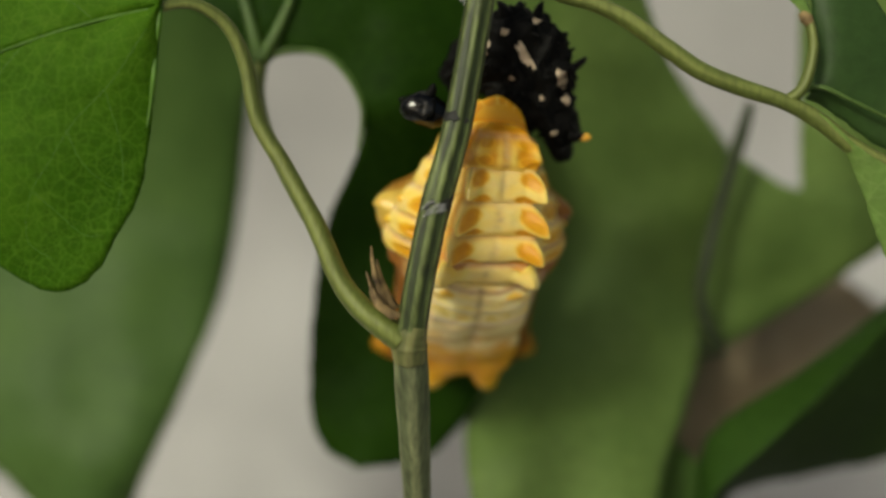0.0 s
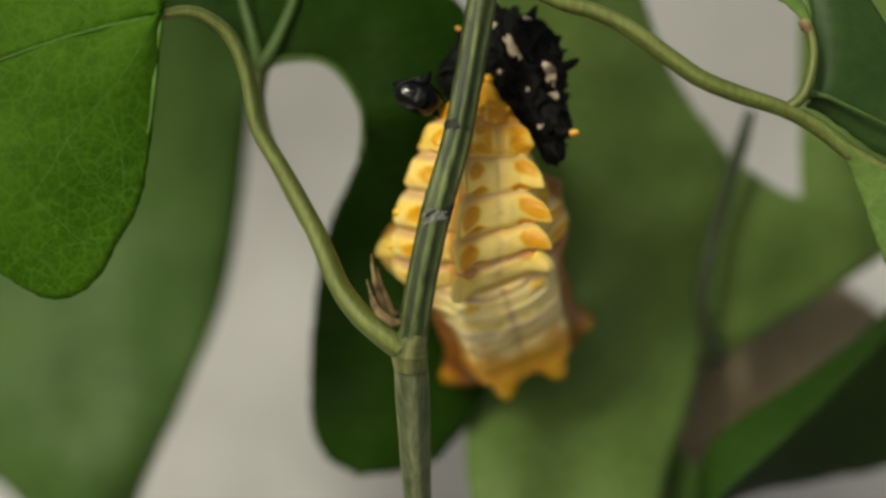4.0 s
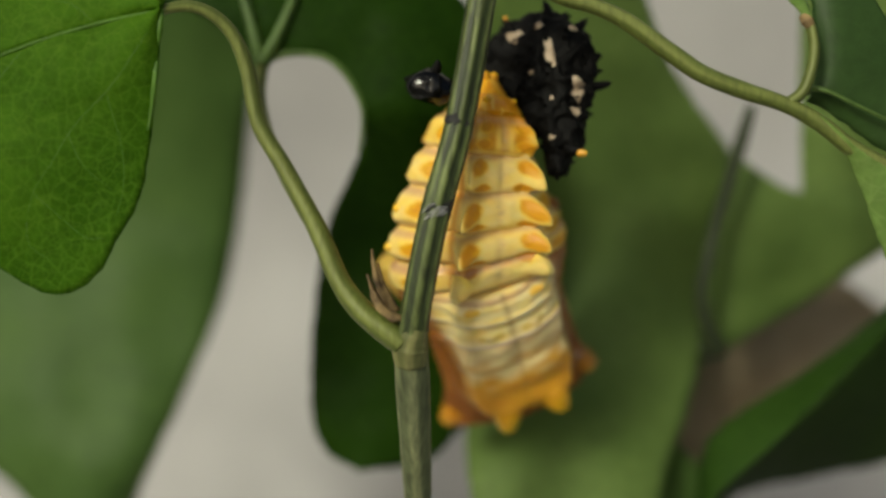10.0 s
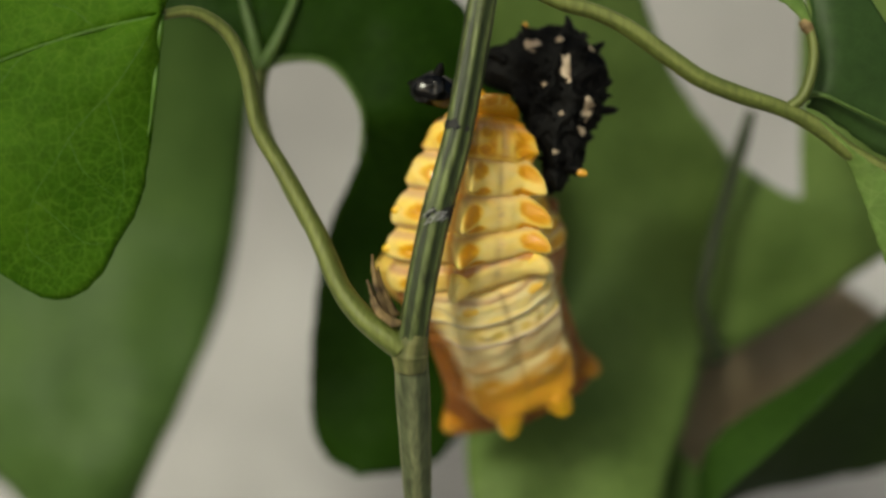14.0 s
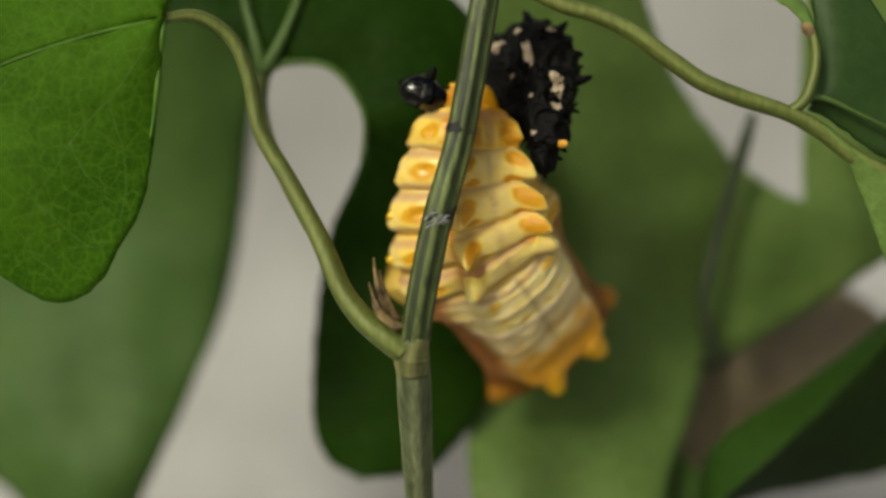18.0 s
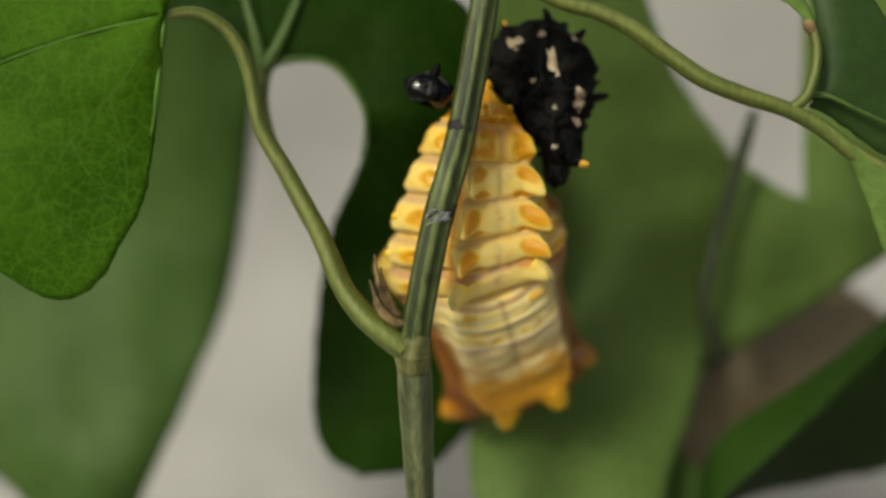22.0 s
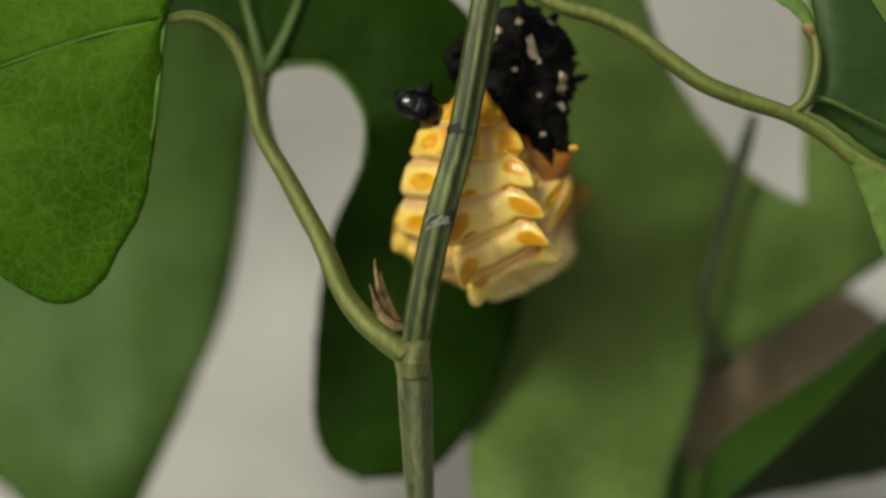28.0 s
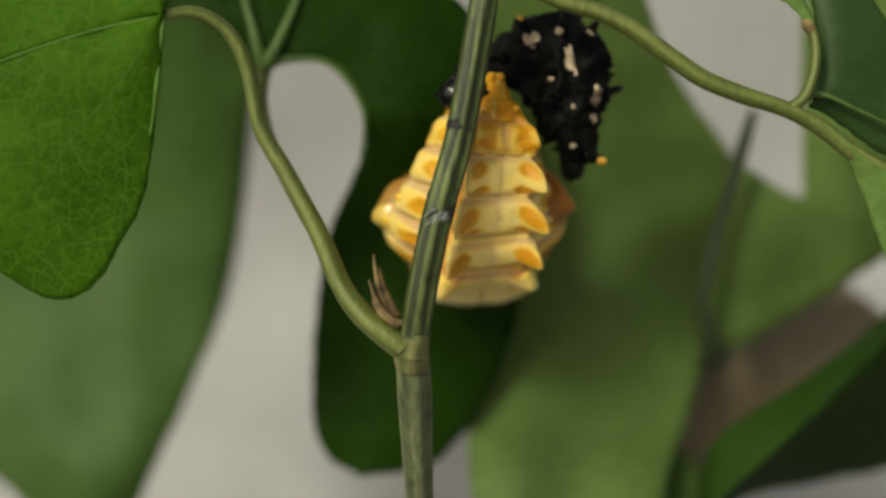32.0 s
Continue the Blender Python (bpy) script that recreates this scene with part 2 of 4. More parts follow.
def slab(name, lo, hi, material, label, category):
    x0, y0, z0 = lo
    x1, y1, z1 = hi
    vs = [(x, y, z) for x in (x0, x1) for y in (y0, y1) for z in (z0, z1)]
    fs = [(0, 1, 3, 2), (4, 6, 7, 5), (0, 4, 5, 1), (2, 3, 7, 6), (0, 2, 6, 4), (1, 5, 7, 3)]
    ob = mesh_ob(name, vs, fs, material)
    ob.data.polygons.foreach_set("use_smooth", [False] * 6)
    return tagged(ob, label, category, kind="structure")


slab("ground", (-200, -200, -0.5), (200, 200, 0.0), CONCRETE, "pale grey concrete ground under the vine", "ground")


def hollow_wall():
    """A thick wall with an uneven face; its soft hollow behind the vine is added to darken the upper part."""
    xs = [-0.8, -0.5] + [-0.2 + 0.02 * i for i in range(21)] + [0.5, 0.8]
    zs = [0.0, 0.06] + [0.1 + 0.006 * i for i in range(51)] + [0.6, 1.0]
    w, n = len(xs), len(xs) * len(zs)
    face = [(x, 0.105 + 0.025 * hump(z - 0.12 * x, 0.250, 0.06) + 0.003 * noise.noise(Vector((x * 14, 0, z * 14))), z) for z in zs for x in xs]
    faces = []
    for r in range(len(zs) - 1):
        for c in range(w - 1):
            k = r * w + c
            faces += [(k, k + 1, k + w + 1, k + w), (n + k, n + k + w, n + k + w + 1, n + k + 1)]
    for r in range(len(zs) - 1):
        a, b = r * w, r * w + w - 1
        faces += [(a, a + w, n + a + w, n + a), (b, n + b, n + b + w, b + w)]
    for c in range(w - 1):
        a, b = c, n - w + c
        faces += [(a, n + a, n + a + 1, a + 1), (b, b + 1, n + b + 1, n + b)]
    ob = mesh_ob("wall_back", face + [(x, 0.23, z) for z in zs for x in xs], faces, WALLPAINT)
    return tagged(ob, "off-white uneven plastered wall behind the vine", "wall", kind="structure")


hollow_wall()

# ---- vine with the chrysalis ----
def plant(name, base, label):
    ob = new(name)
    ob.empty_display_size = 0.01
    ob.location = v3(base)
    ob.location.z = 0
    return tagged(ob, label, "vine", kind="")


vine = plant("climbing_vine", (5.35, 2.00, 61.85), "green climbing vine with ridged stem and heart-shaped leaves")
GROUND = -HEIGHT / MM
tube("stem", [(3.73, -1.00, 31.15), (3.67, -0.50, 23.75), (3.10, 0.00, 19.75), (1.26, 0.00, 9.58), (-0.63, 0.00, 2.61), (-1.90, 0.30, -3.57), (-2.64, 1.00, -7.79)], [1.1, 1.12, 1.12, 1.14, 1.18, 1.17, 1.22], STEM, vine,
     "ridged green stem striped with dark grooves", n=84, ridges=7, depth=0.06, rough=0.02, rows=110)
tube("stem_top", [(3.73, -1.00, 31.06), (4.6, -1.0, 52), (2.2, 2, 80), (4.5, 6, 104)], [1.1, 0.9, 0.7, 0.35], STEM, vine, n=40, ridges=7, depth=0.05)
tube("stem_foot", [(-2.23, 10.00, -48.4), (-3.0, 11, -120), (1.0, 14, GROUND)], [0.72, 1.2, 1.6], STEM_DULL, vine, n=40, ridges=5, depth=0.05)
tube("lower_stem", [(-2.61, 1.50, -8.11), (-2.46, 2.40, -11.54), (-2.27, 4.00, -16.96), (-2.13, 6.00, -22.20), (-1.80, 9.00, -32.99), (-2.23, 10.00, -48.55)], [1.35, 1.42, 1.28, 1.15, 1.15, 0.7], STEM_DULL, vine, "pale green stem beyond the node", n=60, ridges=5, depth=0.03, rough=0.02, rows=100)
tube("node", [(-2.18, 0.60, -6.39), (-2.50, 0.90, -7.42), (-2.65, 1.20, -8.18), (-2.62, 1.60, -9.50)], [1.12, 1.30, 1.50, 1.36], NODE, vine, "swollen pale green node", n=28, ridges=6, depth=0.03, rough=0.06)
tube("petiole", [(-3.28, 0.90, -7.78), (-4.73, 0.90, -6.69), (-6.58, 1.20, -5.21), (-8.47, 1.80, -2.71), (-10.38, 2.40, 1.53), (-13.03, 3.00, 6.35), (-15.26, 3.20, 10.25), (-16.15, 3.00, 14.52), (-17.12, 2.50, 17.12), (-18.59, 1.80, 18.73), (-20.46, 1.00, 19.36), (-22.68, 0.00, 18.77)],
     [1.1, 1.05, 0.95, 0.86, 0.8, 0.74, 0.68, 0.63, 0.58, 0.52, 0.46, 0.4], PETIOLE, vine, "curved pale green leaf stalk", n=24, ridges=3, depth=0.05, rough=0.05)
leaf = blade("leaf", [
    ([(-22.36, 0.00, 18.86), (-28.24, -0.80, 17.33), (-34.75, -1.20, 15.03), (-41.06, -1.00, 12.26), (-47.88, 0.00, 9.04)],
     [(-22.36, 0.00, 18.86), (-23.13, -0.30, 9.46), (-24.83, -0.60, 2.05), (-31.44, -0.60, -3.66), (-47.88, 0.00, 8.96)], 0.6),
    ([(-22.36, 0.00, 18.86), (-28.24, -0.80, 17.33), (-34.75, -1.20, 15.03), (-41.06, -1.00, 12.26), (-47.88, 0.00, 9.04)],
     [(-22.36, 0.00, 18.95), (-21.94, 0.60, 22.71), (-30.25, 1.00, 26.47), (-41.09, 0.80, 24.59), (-47.88, 0.00, 9.13)], 0.6)], LEAF_FRONT, vine, 0.6, 0.5,
    label="bright green leaf with a net of fine veins", across=26, along=70)
veins_on(leaf, ([(-23.20, -1.00, 16.84), (-25.89, -1.20, 12.68), (-28.77, -1.20, 9.57), (-30.85, -1.20, 6.25), (-32.09, -1.20, 4.26), (-32.62, -1.20, 1.82)], [(-32.00, -1.20, 4.03), (-30.32, -1.20, 2.62), (-28.10, -1.20, 0.75), (-26.55, -1.20, 0.66)], [(-32.62, -1.20, 1.82), (-32.27, -1.20, -0.04), (-30.23, -1.20, -1.37)],
                [(-27.39, -1.20, 17.60), (-28.90, -1.20, 18.84), (-30.76, -1.20, 19.46)], [(-32.98, -1.20, 15.34), (-35.19, -1.20, 12.46), (-37.41, -1.20, 8.02)], [(-26.33, -1.20, 11.79), (-25.22, -1.20, 8.02), (-25.00, -1.20, 4.92), (-25.53, -1.20, 2.48)], [(-29.43, -1.20, 8.91), (-28.10, -1.20, 6.25), (-25.66, -1.20, 4.26)]), 0.035, VEIN_FRONT)
tube("margin", [(-22.28, -0.30, 18.78), (-22.40, -0.50, 17.26), (-22.67, -0.20, 15.53), (-22.81, -0.50, 13.01), (-23.13, -0.30, 10.80), (-23.37, -0.40, 9.22)], [0.2, 0.26, 0.2, 0.26, 0.16, 0.06], VEIN_FRONT, leaf, n=8, rough=0.2)
tube("midrib", [(-22.28, -0.30, 18.74), (-28.14, -1.10, 17.22), (-34.62, -1.50, 14.92), (-40.90, -1.30, 12.17)], [0.2, 0.12, 0.08, 0.05], VEIN_FRONT, leaf, n=10)
for tip, foot, wide in (((-5.76, 0.60, -0.23), (-4.10, 0.90, -5.51), 0.20), ((-5.30, 1.20, -1.32), (-3.85, 1.40, -5.27), 0.26), ((-6.06, 0.40, -2.22), (-4.26, 0.50, -5.39), 0.18), ((-5.50, 0.20, -3.56), (-3.53, 0.40, -5.92), 0.28)):
    a, b = Vector(tip), Vector(foot)
    mid = a.lerp(b, 0.5) + Vector((-0.25, -0.1, -0.3))
    s = Vector((wide * 1.5, 0.25, 0.25 * wide))
    blade("bract", [([a, a.lerp(mid, 0.6) - s * 0.6, mid - s, b - s * 1.3], [a + s * 0.1, a.lerp(mid, 0.6) + s * 0.5, mid + s, b + s * 1.2])], DRY, vine, 0.2, 0.5, 0.10, "dry straw-brown papery bract at the node", 6, 16, seed=wide * 40)
tube("petiole", [(-11.43, 3.30, 2.11), (-13.20, 5.00, 5.55), (-15.62, 9.00, 10.06), (-16.87, 12.00, 13.77), (-17.03, 14.00, 17.08)], [0.25, 0.5, 0.6, 0.62, 0.7], PETIOLE, vine, n=16, ridges=3, depth=0.04)
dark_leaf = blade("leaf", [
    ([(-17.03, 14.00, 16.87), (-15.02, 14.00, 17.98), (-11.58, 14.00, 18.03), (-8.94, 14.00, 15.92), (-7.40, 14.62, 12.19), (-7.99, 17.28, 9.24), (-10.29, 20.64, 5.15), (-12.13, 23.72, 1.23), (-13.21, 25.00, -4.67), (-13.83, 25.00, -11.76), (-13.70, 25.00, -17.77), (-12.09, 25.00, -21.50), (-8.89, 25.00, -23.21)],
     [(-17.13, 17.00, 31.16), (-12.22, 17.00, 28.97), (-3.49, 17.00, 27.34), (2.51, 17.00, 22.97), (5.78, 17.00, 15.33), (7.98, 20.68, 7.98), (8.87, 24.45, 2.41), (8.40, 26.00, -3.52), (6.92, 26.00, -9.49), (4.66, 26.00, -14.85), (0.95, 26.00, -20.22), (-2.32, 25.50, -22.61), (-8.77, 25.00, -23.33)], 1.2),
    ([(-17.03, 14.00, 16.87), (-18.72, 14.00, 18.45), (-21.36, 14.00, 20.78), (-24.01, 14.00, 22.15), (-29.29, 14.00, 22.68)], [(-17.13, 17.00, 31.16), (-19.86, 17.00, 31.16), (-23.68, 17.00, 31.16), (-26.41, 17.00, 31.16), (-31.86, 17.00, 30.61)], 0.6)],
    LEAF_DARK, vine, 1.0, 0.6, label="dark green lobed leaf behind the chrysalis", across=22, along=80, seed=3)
for pts in ([(-16.95, 13.60, 16.90), (-17.65, 13.40, 20.02), (-18.72, 14.00, 23.85), (-19.66, 16.00, 29.75)], [(-16.85, 13.60, 17.01), (-15.41, 13.20, 19.45), (-13.88, 13.50, 23.19), (-12.84, 15.50, 27.99)]):
    tube("midrib", pts, [0.75, 0.55, 0.4, 0.3], VEIN, dark_leaf, n=10)
# the margin turned up round the notch of the dark leaf
tube("margin", [(-16.99, 13.80, 16.15), (-16.04, 13.80, 17.57), (-13.40, 13.80, 18.04), (-10.76, 13.80, 17.57), (-8.65, 13.80, 15.46), (-7.44, 13.80, 12.45), (-7.84, 14.20, 8.80)], [0.5, 0.4, 0.3, 0.3, 0.3, 0.22, 0.12], VEIN, dark_leaf, n=8)


def stain_ring(pts, rad, jag, seed):
    """A dark stain round the stem with ragged ends."""
    rows, n = 8, 48
    verts, faces, _ = tube_data(pts, [rad] * len(pts), n=n, ridges=7, depth=0.06, rough=0.03, rows=rows)
    for i in range(rows + 1):
        for j in range(n):
            v = verts[i * n + j]
            pull = (i / rows - 0.5) * 2
            verts[i * n + j] = v + Vector((0.18, 0, 1)) * (jag * noise.noise(Vector((j * 0.55, pull * 0.4 + seed, 2.0))) * abs(pull))
    mesh_ob("stain", settle(verts, vine), faces, STAIN, vine, None, "dark ragged stain round the stem")


stain_ring([(1.35, 0.00, 10.17), (1.30, 0.00, 9.90), (1.21, 0.00, 9.63)], 1.165, 0.5, 1.0)
stain_ring([(-0.22, 0.00, 4.09), (-0.36, 0.00, 3.55), (-0.54, 0.00, 3.01)], 1.19, 1.1, 4.0)
pad = tagged(new("silk_pad"), "small pad of whitish silk threads on the stem", "silk")
pad.location = v3((-0.62, -1.20, 2.88))
for i in range(16):
    x, z = -0.75 + 0.1 * i, 0.35 * math.sin(i * 2.4) - 0.12 * (i % 3)
    a = Vector((-0.62, -1.20, 2.88)) + Vector((x, 0, z))
    bend = 0.35 * (x * x)
    tube("thread", [a + Vector((-0.32, bend, -0.22)), a + Vector((0, bend - 0.08, 0.03 * (i % 4))), a + Vector((0.34, bend, 0.16))], [0.035, 0.05, 0.03], SILK, pad, n=6, rows=6)

# ---- side shoot ----
tube("side_stem", [(3.71, 0.50, 25.40), (6.65, 1.00, 21.82), (9.39, 1.00, 20.18), (12.12, 1.00, 19.41), (14.85, 1.00, 18.13), (18.04, 1.00, 15.86), (20.78, 1.00, 13.99), (23.97, 1.00, 12.67), (27.61, 1.00, 11.44), (30.34, 1.00, 9.98), (33.08, 1.00, 7.88), (35.72, 1.00, 6.52), (40.41, 2.00, 4.43)],
     [0.6, 0.62, 0.62, 0.64, 0.68, 0.74, 0.74, 0.7, 0.64, 0.66, 0.7, 0.6, 0.5], PETIOLE, vine, "smooth green curving stem", n=28, ridges=3, depth=0.03, rough=0.04, rows=120)
tube("petiole", [(27.70, 1.00, 11.44), (28.91, 0.80, 12.41), (29.60, 0.70, 14.21), (29.82, 0.70, 16.02), (29.54, 0.80, 17.77), (29.07, 1.00, 18.54)], [0.5, 0.48, 0.45, 0.42, 0.4, 0.34], PETIOLE, vine, "thin looping stalk", n=18, ridges=3, depth=0.05)
tube("node", [(29.51, 0.70, 17.66), (29.23, 0.70, 18.11), (28.91, 0.80, 18.59)], [0.36, 0.5, 0.36], DRY, vine, "reddish brown scar on the stalk", n=14, rough=0.1)
blade("bract", [([(29.36, 0.80, 18.04), (28.11, 0.60, 19.36), (26.79, 0.60, 20.36), (25.10, 1.00, 22.14)], [(29.62, 1.00, 18.54), (29.23, 1.20, 19.96), (28.21, 1.40, 21.34), (25.30, 1.20, 22.43)])], LEAF_UNDER, vine, 0.4, 0.3, 0.25, "small pale green bract", 10, 24)
dark = blade("leaf", [([(30.43, 4.00, 12.71), (30.90, 3.60, 15.57), (30.71, 3.60, 18.86), (30.29, 4.00, 23.67), (30.05, 4.00, 28.87)], [(30.52, 4.00, 12.33), (32.65, 3.40, 10.84), (34.91, 3.20, 9.03), (37.72, 3.20, 7.30), (46.12, 4.00, 3.83)], 1.2)], LEAF_SHADE, vine, 1.2, 0.5,
             label="dark green leaf above the side shoot", seed=8)
tube("midrib", [(29.78, 2.60, 12.96), (31.14, 1.90, 12.71), (33.32, 1.60, 11.61), (36.08, 1.60, 10.28), (40.50, 2.20, 8.28)], [0.3, 0.22, 0.16, 0.14, 0.1], VEIN, dark, n=8)
blade("leaf", [([(29.96, 1.20, 10.64), (32.23, 1.40, 8.10), (33.78, 1.60, 5.00), (35.02, 1.80, 1.79), (36.35, 2.00, -1.34), (38.33, 2.50, -5.52)], [(30.31, 0.90, 10.33), (33.01, 0.60, 7.93), (35.50, 0.50, 6.29), (37.90, 0.60, 4.67), (41.28, 1.00, 2.32), (44.10, 2.00, -1.80)], 0.3)],
      LEAF_UNDER, vine, 0.3, 0.4, label="pale green underside of a leaf on the side shoot", seed=11)

# ---- background shoot ----
rear = plant("background_shoot", (15.25, 40.00, 90.52), "leafy green shoot out of focus behind the chrysalis")
core = [(14.58, 40.00, -44.48), (14.58, 40.00, -10.73), (14.58, 40.00, 16.27), (15.25, 40.00, 47.32)]
tube("stem", [(core[0][0], core[0][1], GROUND)] + core, [1.5, 1.3, 1.2, 1.1, 0.9], STALK_DARK, rear, n=20, ridges=6, depth=0.04)
blade("leaf", [([(-39.44, 36.09, 36.64), (-50.79, 41.38, 23.29), (-62.45, 47.03, 2.93), (-62.51, 42.94, -11.00), (-56.56, 39.13, -22.72), (-50.75, 38.42, -28.31), (-46.85, 38.30, -32.54), (-42.21, 38.36, -37.22)],
                [(-20.44, 35.72, 36.51), (-23.26, 42.35, 19.34), (-24.90, 45.71, 7.85), (-26.02, 45.35, 0.07), (-27.56, 42.82, -8.22), (-30.56, 39.66, -16.76), (-34.11, 37.97, -25.15), (-38.65, 37.66, -36.01)], 2.5)], LEAF_PALE, rear, 2.5, 0.8, label="broad pale green leaf out of focus", seed=15)
tube("petiole", [(15.25, 40.00, 37.87), (-5.86, 44.00, 40.52), (-25.92, 40.00, 40.57), (-29.75, 34.00, 35.65)], [0.7, 0.7, 0.7, 0.7], PETIOLE, rear, n=14)
blade("leaf", [([(2.11, 23.98, 29.89), (4.02, 28.39, 20.79), (5.54, 34.48, 9.08), (5.00, 36.89, -3.87), (3.67, 32.65, -13.24), (2.46, 26.78, -20.37), (3.12, 22.78, -26.54), (4.31, 20.92, -32.30)],
                [(19.64, 23.88, 29.86), (23.57, 27.97, 21.31), (28.33, 31.44, 15.11), (33.22, 34.45, 9.08), (31.78, 36.74, 1.38), (30.71, 35.93, -7.77), (27.76, 31.15, -15.57), (19.68, 21.14, -32.37)], 2.0)], LEAF_MID, rear, 2.0, 0.9, label="large mid-green leaf out of focus", seed=19)
tube("petiole", [(14.42, 36.00, 34.65), (12.30, 29.50, 29.50), (12.0, 26.40, 25.2)], [0.6, 0.6, 0.5], PETIOLE, rear, n=12)
# only the tip is in view; the long lower part is added to cast shade
blade("leaf", [([(16.27, 33.00, -24.73), (11.09, 32.00, -35.22), (4.75, 31.00, -53.63), (7.24, 31.00, -75.49), (16.76, 32.00, -85.62)], [(25.96, 32.00, -21.86), (28.73, 32.00, -25.77), (30.11, 32.00, -41.52), (29.99, 32.00, -63.57), (18.02, 32.00, -85.62)], 1.0)], LEAF_PALE, rear, 1.0, 0.6, label="pale green leaf out of focus", seed=22)
# added leaf, wholly below the camera's view, placed to block light
blade("leaf", [([(25.62, 21.00, -30.91), (20.49, 12.00, -33.07), (17.13, 8.00, -37.57), (21.09, 6.00, -44.46), (31.73, 6.00, -46.39)], [(25.91, 21.00, -30.34), (28.87, 14.00, -30.09), (33.34, 9.00, -30.49), (37.00, 7.00, -36.16), (32.70, 6.00, -45.91)], 0.8)], LEAF_MID, rear, 0.8, 0.6, label="unseen mid-green leaf added on the folded leaf's stalk", seed=24)
tube("petiole", [(14.58, 40.00, -30.98), (15.53, 37.00, -30.54), (16.59, 33.00, -29.81)], [0.6, 0.6, 0.5], PETIOLE, rear, n=12)
blade("leaf", [([(30.51, 33.00, -10.42), (29.36, 32.00, -2.46), (29.98, 31.50, 2.57), (32.22, 31.00, 9.30), (35.21, 31.00, 7.18), (39.21, 31.00, 4.68), (39.29, 30.00, 11.82), (38.57, 28.50, 20.81), (38.04, 27.00, 30.76)],
                [(31.27, 33.00, -11.70), (35.98, 33.00, -9.15), (40.88, 32.50, -6.26), (45.11, 32.00, -3.09), (50.95, 31.00, 1.31), (56.68, 30.00, 8.72), (58.61, 29.00, 17.84), (58.08, 28.00, 26.79), (56.34, 27.00, 31.96)], 1.0)], LEAF_MID, rear, 1.0, 0.8, label="mid-green leaf out of focus beside the wall", seed=27)
tube("tendril", [(32.25, 25.00, 14.65), (31.24, 25.00, 11.28), (30.15, 25.50, 7.18), (28.86, 26.00, 2.44), (27.90, 26.00, -1.73), (27.38, 26.50, -5.33), (28.48, 27.50, -9.01), (30.11, 28.80, -11.32)], [0.5, 0.72, 0.75, 0.75, 0.75, 0.8, 0.9, 0.9], STALK_DARK, rear, "dark broken stalk with a blunt end", n=14)
tube("petiole", [(30.11, 28.80, -11.32), (28.60, 34.00, -12.76), (20.97, 38.00, -17.19), (14.58, 40.00, -20.18)], [0.8, 0.7, 0.7, 0.7], STALK_DARK, rear, n=12)
# this leaf and its stalk are added: wall shade painted as a brown sheet
blade("leaf", [([(25.23, 46.00, -24.74), (27.00, 46.00, -19.77), (30.33, 46.00, -14.10), (35.43, 47.00, -10.50), (43.25, 49.00, -7.18), (50.94, 52.00, -3.27)], [(30.55, 46.00, -31.82), (34.45, 46.00, -28.99), (39.41, 46.00, -25.44), (45.43, 47.00, -21.36), (51.23, 49.00, -16.62), (58.36, 52.00, -8.84)], 0.8)], WALL_SHADE, rear, 0.8, 0.8, label="brown sheet standing in for shade on the wall, out of focus", seed=36)
tube("petiole", [(27.71, 46.00, -27.00), (22.04, 44.00, -28.53), (14.58, 40.00, -29.63)], [0.5, 0.5, 0.5], STALK_DARK, rear, n=12)
fold = [(48.15, 20.00, -5.29), (44.10, 20.00, -8.49), (40.27, 20.00, -12.04), (36.90, 20.00, -15.81), (32.96, 20.00, -19.63), (29.03, 20.00, -23.12), (26.89, 20.00, -25.54), (25.62, 21.00, -30.91)]
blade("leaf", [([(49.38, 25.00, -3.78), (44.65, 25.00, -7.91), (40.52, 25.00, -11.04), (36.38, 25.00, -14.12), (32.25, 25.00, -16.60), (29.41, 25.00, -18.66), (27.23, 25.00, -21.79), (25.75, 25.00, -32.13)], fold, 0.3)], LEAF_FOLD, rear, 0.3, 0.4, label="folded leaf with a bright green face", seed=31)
blade("leaf", [(fold, [(60.02, 34.00, -12.76), (56.17, 34.00, -20.46), (50.27, 34.00, -24.43), (44.63, 34.00, -25.52), (39.50, 34.00, -26.55), (35.02, 33.00, -27.14), (31.31, 30.00, -27.78), (26.93, 25.00, -32.43)], 0.3)], LEAF_FOLD_SHADED, rear, 0.3, 0.4, label="very dark green back of the folded leaf, shade in its colour", seed=33)
tube("petiole", [(14.58, 40.00, -39.08), (21.55, 34.00, -36.49), (25.88, 22.00, -31.21)], [0.7, 0.7, 0.6], PETIOLE, rear, n=12)

# ---- chrysalis ----
# name, length, half width and height of the back's ridges, half width of the flanks, share of the bend
SEGMENTS = (("tail_tip", 2.04, 1.4, 1.7, 2.0, 0), ("tail_segment", 1.74, 2.25, 3.2, 3.7, 0), ("abdomen_segment", 2.75, 2.95, 4.0, 5.1, 0),
            ("abdomen_segment", 2.85, 2.9, 4.5, 6.3, 0.125), ("abdomen_segment", 2.85, 3.55, 4.95, 7.4, 0.151), ("abdomen_segment", 2.23, 3.5, 5.3, 8.1, 0.235),
            ("abdomen_segment", 2.06, 3.55, 4.9, 8.3, 0.270), ("waist_segment", 2.33, 4.0, 4.7, 7.6, 0.206), ("waist_segment", 2.21, 4.3, 4.35, 6.4, 0.009),
            ("waist_segment", 2.55, 4.4, 3.8, 6.0, 0.004), ("thorax", 4.96, 4.4, 2.9, 5.8, 0), ("head", 3.20, 4.1, 2.1, 5.4, 0))
START = [sum(s[1] for s in SEGMENTS[:i]) for i in range(12)]
